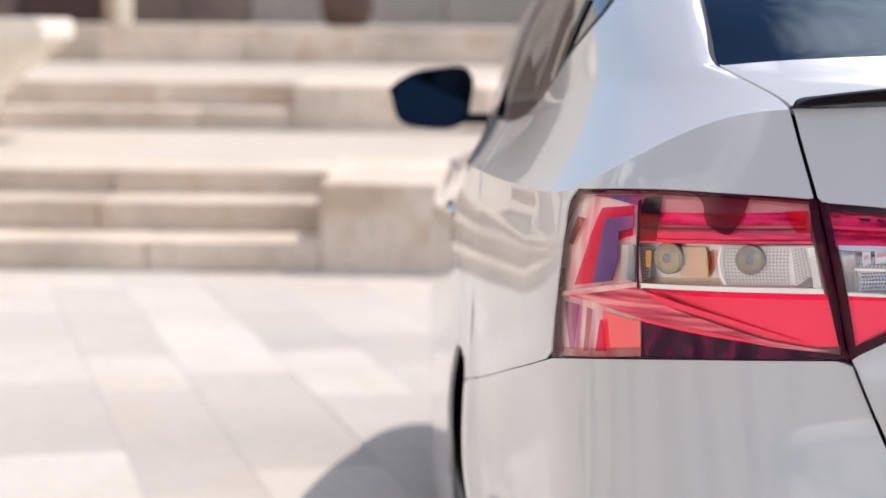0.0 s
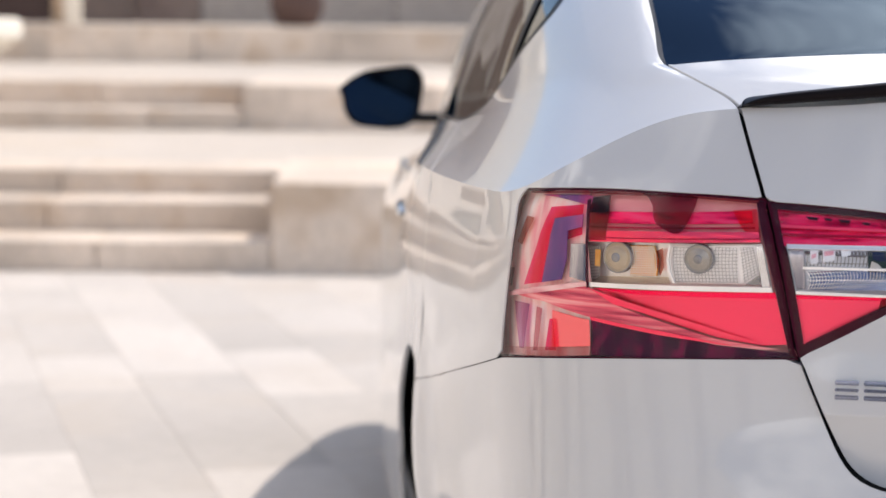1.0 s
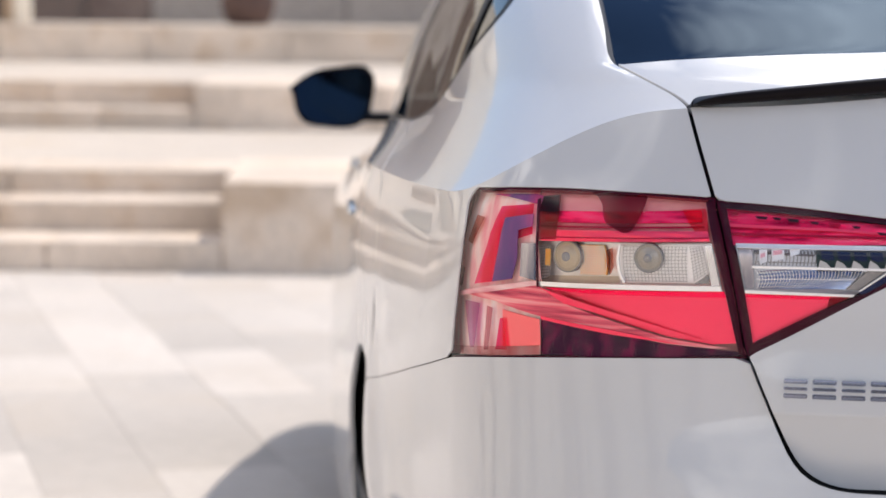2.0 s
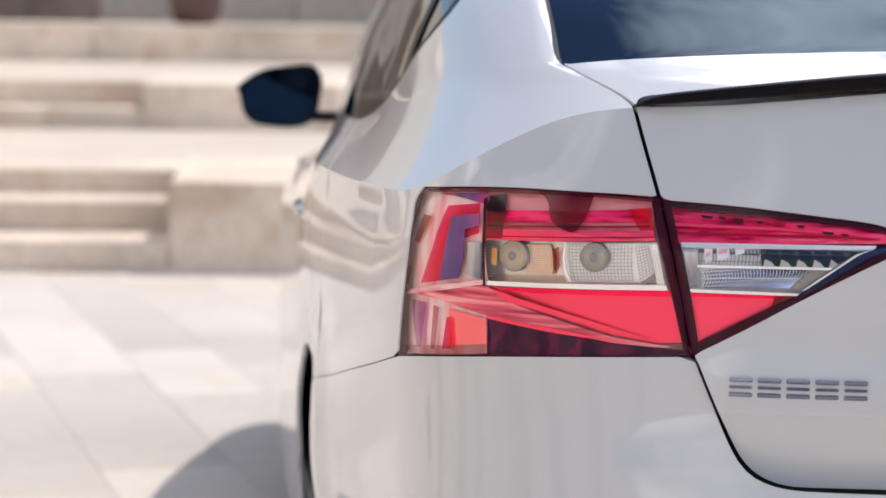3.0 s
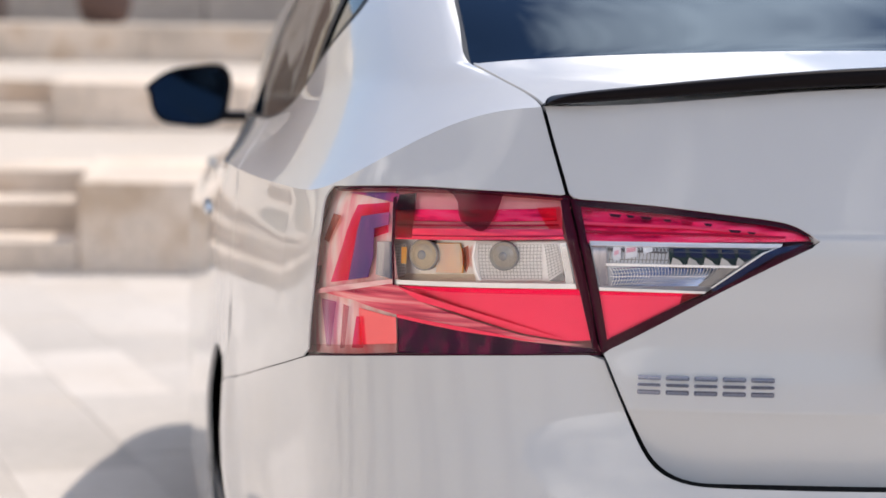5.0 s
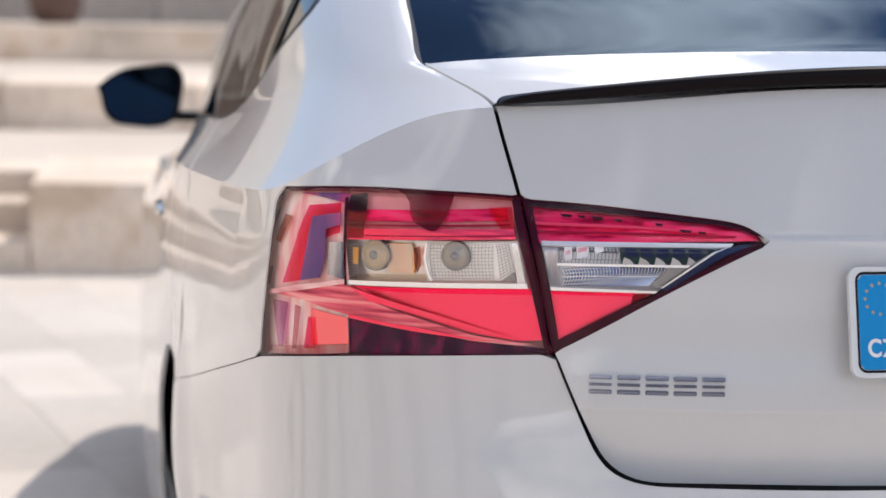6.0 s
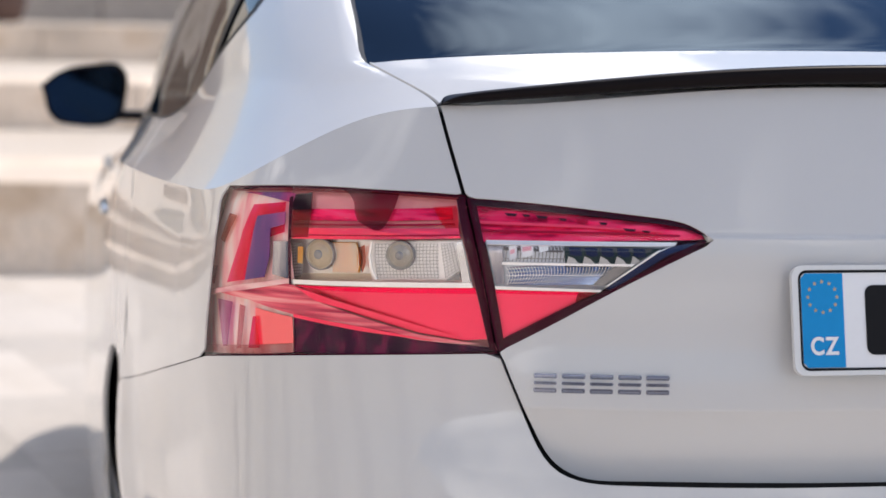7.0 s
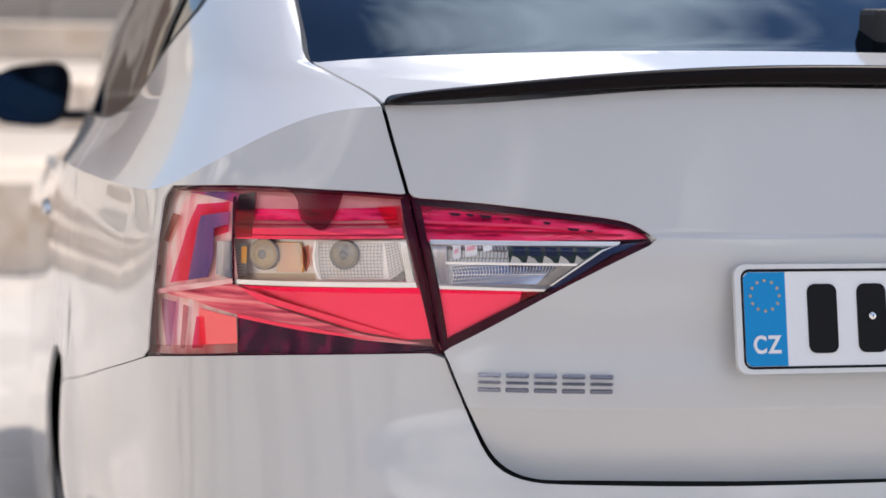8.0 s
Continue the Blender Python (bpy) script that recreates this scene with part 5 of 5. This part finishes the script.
plate = new("number_plate")
plate.parent = car
tagged(plate, "white number plate with a blue band and silver frame")
plate.matrix_basis = pose(.005, -.052, .8965, -12.5, 0, 0)
W, H = .520, .110
part("frame", plate_piece(rounded(W + .012, H + .008, .012), -.003, .004, rounded(W - .002, H - .002, .010)), PLATE_FRAME, plate)
part("panel", plate_piece(rounded(W, H, .011), -.001, .008), PLATE_WHITE, plate)
part("border", plate_piece(rounded(W - .001, H - .001, .0105), -.0016, .0, rounded(W - .008, H - .008, .0075)), PLATE_BLACK, plate)
bx0, bx1 = -W / 2 + .0045, -W / 2 + .052
part("band", plate_piece([(bx1, -H / 2 + .0045), (bx1, H / 2 - .0045), (bx0 + .005, H / 2 - .0045), (bx0, H / 2 - .010), (bx0, -H / 2 + .010), (bx0 + .005, -H / 2 + .0045)], -.0018, .0), PLATE_BLUE, plate, "blue band")
for i in range(12):
    a = 2 * math.pi * i / 12
    pts = [((bx0 + bx1) / 2 + .0165 * math.sin(a) + (.0024 if k % 2 == 0 else .0011) * math.sin(math.pi * k / 5), .025 + .0165 * math.cos(a) + (.0024 if k % 2 == 0 else .0011) * math.cos(math.pi * k / 5)) for k in range(10)]
    part("star", plate_piece(pts, -.0024, -.001), STAR, plate)


def lettering(text, size, at, mat, parent, name, depth=.0008):
    cu = bpy.data.curves.new(name, "FONT")
    cu.body, cu.size, cu.extrude, cu.align_x, cu.align_y = text, size, depth, "CENTER", "CENTER"
    cu.space_character, cu.offset = 1.15, .0007
    tmp = new(name, cu)
    me = bpy.data.meshes.new_from_object(tmp.evaluated_get(bpy.context.evaluated_depsgraph_get()))
    bpy.data.objects.remove(tmp)
    me.transform(Matrix.Diagonal((.84, 1, 1, 1)))
    me.materials.clear()
    me.materials.append(mat)
    ob = new(name, me)
    ob.parent = parent
    ob.matrix_basis = pose(at[0], at[1], at[2], 90, 0, 0)
    return ob


lettering("CZ", .0262, ((bx0 + bx1) / 2, -.0022, -.0285), PLATE_WHITE, plate, "country_code")
for i in range(7):
    x = -W / 2 + .094 + i * .0575 + (.030 if i > 2 else 0)
    part("bar", plate_piece(rounded(.034, .075, .009), -.0022, 0.0), PLATE_BLACK, plate)
    bpy.context.scene.collection.objects[-1].location.x = x

for x in (-W / 2 + .1515, W / 2 - .1515):
    screw = smooth(part("screw", turned([(.0044, 0), (.0042, .0012), (.003, .0020), (.001, .0022)], 18), CHROME, plate, "small bright plate screw"))
    screw.matrix_basis = pose(x, -.0024, .002, 90, 0, 0)

badge = new("badge")
badge.parent = car
tagged(badge, "row of small dark chrome bars")
for i in range(5):
    aa = .5165 - i * .0298
    pz = .8235
    P, N = gate(np.array([aa]), np.array([pz]))[0], skin_normals(gate, np.array([aa]), np.array([pz]))[0]
    for dz, hh in ((.0078, .0052), (0.0, .0036), (-.0078, .0052)):
        bm = plate_piece(rounded(.0250, hh, .0016, 3), -.003, .003)
        bmesh.ops.bevel(bm, geom=[e for e in bm.edges if abs(e.verts[0].co.y + .003) < 1e-5 and abs(e.verts[1].co.y + .003) < 1e-5], offset=.0015, segments=3, affect="EDGES")
        ob = part("bar", bm, BADGE, badge)
        ob.matrix_basis = Matrix.Translation(P + np.array([0, 0, dz])) @ Vector((-N[0], -N[1], -N[2])).to_track_quat("Y", "Z").to_matrix().to_4x4()

# ---- door mirrors ----
def door_mirror(s):
    m = new("door_mirror")
    m.parent = car
    tagged(m, "black door mirror, its glass coloured as if it mirrored dark blue sky")
    loop = curve([(-1.012, 1.030), (-.985, 1.052), (-.940, 1.075), (-.880, 1.083), (-.815, 1.079), (-.803, 1.060), (-.806, 1.000), (-.818, .955), (-.850, .936), (-.930, .935), (-.975, .945), (-.997, .975), (-1.004, 1.010), (-1.012, 1.030)], 48)[:-1]
    c = loop.mean(0)
    bm = bmesh.new()
    rings = []
    for k, y in ((.90, 3.052), (.985, 3.048), (1.0, 3.060), (.99, 3.10), (.93, 3.15), (.80, 3.20), (.55, 3.235), (.2, 3.25)):
        rings.append([bm.verts.new((s * -(c[0] + (x - c[0]) * k), y, c[1] + (z - c[1]) * k)) for x, z in loop])
    for r0, r1 in zip(rings, rings[1:]):
        for i in range(len(loop)):
            bm.faces.new((r0[i], r0[(i + 1) % len(loop)], r1[(i + 1) % len(loop)], r1[i]))
    bm.faces.new(rings[-1])
    bmesh.ops.recalc_face_normals(bm, faces=list(bm.faces))
    smooth(part("housing", bm, BLACK_GLOSS, m))
    bm = bmesh.new()
    vs = [bm.verts.new((s * -(c[0] + (x - c[0]) * .905), 3.0535 + (x - c[0]) * .03, c[1] + (z - c[1]) * .905)) for x, z in loop]
    bm.faces.new(vs)
    part("mirror_glass", bm, MIRROR_BLUE, m, "mirror glass with the dark blue of mirrored sky in its colour")
    part("arm", box(*sorted((s * .74, s * .90)), 3.09, 3.17, .945, .968, .008, 2), BLACK_GLOSS, m)


door_mirror(-1), door_mirror(1)

# door handles
for a_h in (2.25, 3.35):
    for s in (1, -1):
        aa = np.linspace(a_h - .11, a_h + .11, 14)
        N, P = skin_normals(lower, aa, aa * 0 + .872), lower(aa, aa * 0 + .872)
        bm = bmesh.new()
        rings = []
        for i, (p0, n0) in enumerate(zip(P, N)):
            u = abs(2 * i / 13 - 1)
            lift, hh = .007 * (1 - u ** 4) + .001, .012 * (1 - .5 * u ** 3)
            rings.append([bm.verts.new(((p0[0] + n0[0] * o) * s, p0[1] + n0[1] * o, p0[2] + dz)) for o, dz in ((lift - .012, -hh), (lift, -hh * .6), (lift + .003, 0), (lift, hh * .6), (lift - .012, hh))])
        for r0, r1 in zip(rings, rings[1:]):
            for i in range(5):
                bm.faces.new((r0[i], r0[(i + 1) % 5], r1[(i + 1) % 5], r1[i]))
        bmesh.ops.recalc_face_normals(bm, faces=list(bm.faces))
        smooth(part("door_handle", bm, PAINT, car))

# rear wiper at the foot of the glass
wiper = new("rear_wiper")
wiper.parent = car
part("pivot", box(.050, .125, .30, .36, 1.170, 1.234, .008, 2), BLACK_MATT, wiper)
part("arm", box(.11, .45, .320, .340, 1.196, 1.210, .004, 2), BLACK_MATT, wiper)

# ---- unseen plain walls added to close the square, bounce light and show as reflections ----
wall_west = new("wall_west")
tagged(wall_west, "unseen whitewashed wall with narrow grey stone piers, added beside the square to bounce light", "wall", kind="structure")
part("core", box(-7.3, -6.75, 7.5, 27, -.1, 3.6, .02), WHITE_STONE, wall_west)
# unseen upper course, added so that the rear pillar mirrors pale stone
part("upper_wall", box(-7.2, -6.80, 7.6, 27, 3.6, 5.4, .02), WHITE_STONE, wall_west)
# set nearer and kept white so that it throws light onto the flank
part("near_core", box(-5.2, -4.65, -18, 7.5, -.1, 3.4, .02), WHITE_STONE, wall_west)
part("return_wall", box(-6.74, -4.66, 7.51, 8.0, -.1, 3.4, .02), WHITE_STONE, wall_west)
for y, w in ((-9.0, .6), (-5.2, .5), (-2.6, .5), (-.9, .16), (-.4, .32), (1.5, .18), (2.6, .4), (4.4, .2), (5.6, .35)):
    part("pier", box(-4.64, -4.40, y, y + w, -.1, 3.2, .02), GREY_STONE, wall_west)
for y, w in ((10.0, .4), (13.0, .6), (17.0, .5)):
    part("pier", box(-6.74, -6.40, y, y + w, -.1, 3.4, .02), GREY_STONE, wall_west)
# grey, so that the tailgate mirrors something darker
tagged(part("wall_south", box(-7.1, 16, -18.6, -18.01, -.1, 3.2, .02), GREY_STONE), "unseen plain grey stone wall, added behind the square for the tailgate to mirror", "wall", kind="structure")

# ---- the paving round the car ----
pavement("pavement", "pale limestone slabs with slight tonal differences, in long courses", (-4.9, 10.0, -17.5, 9.95), (-3.2, 2.6, 0.3, 9.95), (.33, .38, .31, .36), (.7, .9, 1.15, 1.5), PAVING, 0.0)
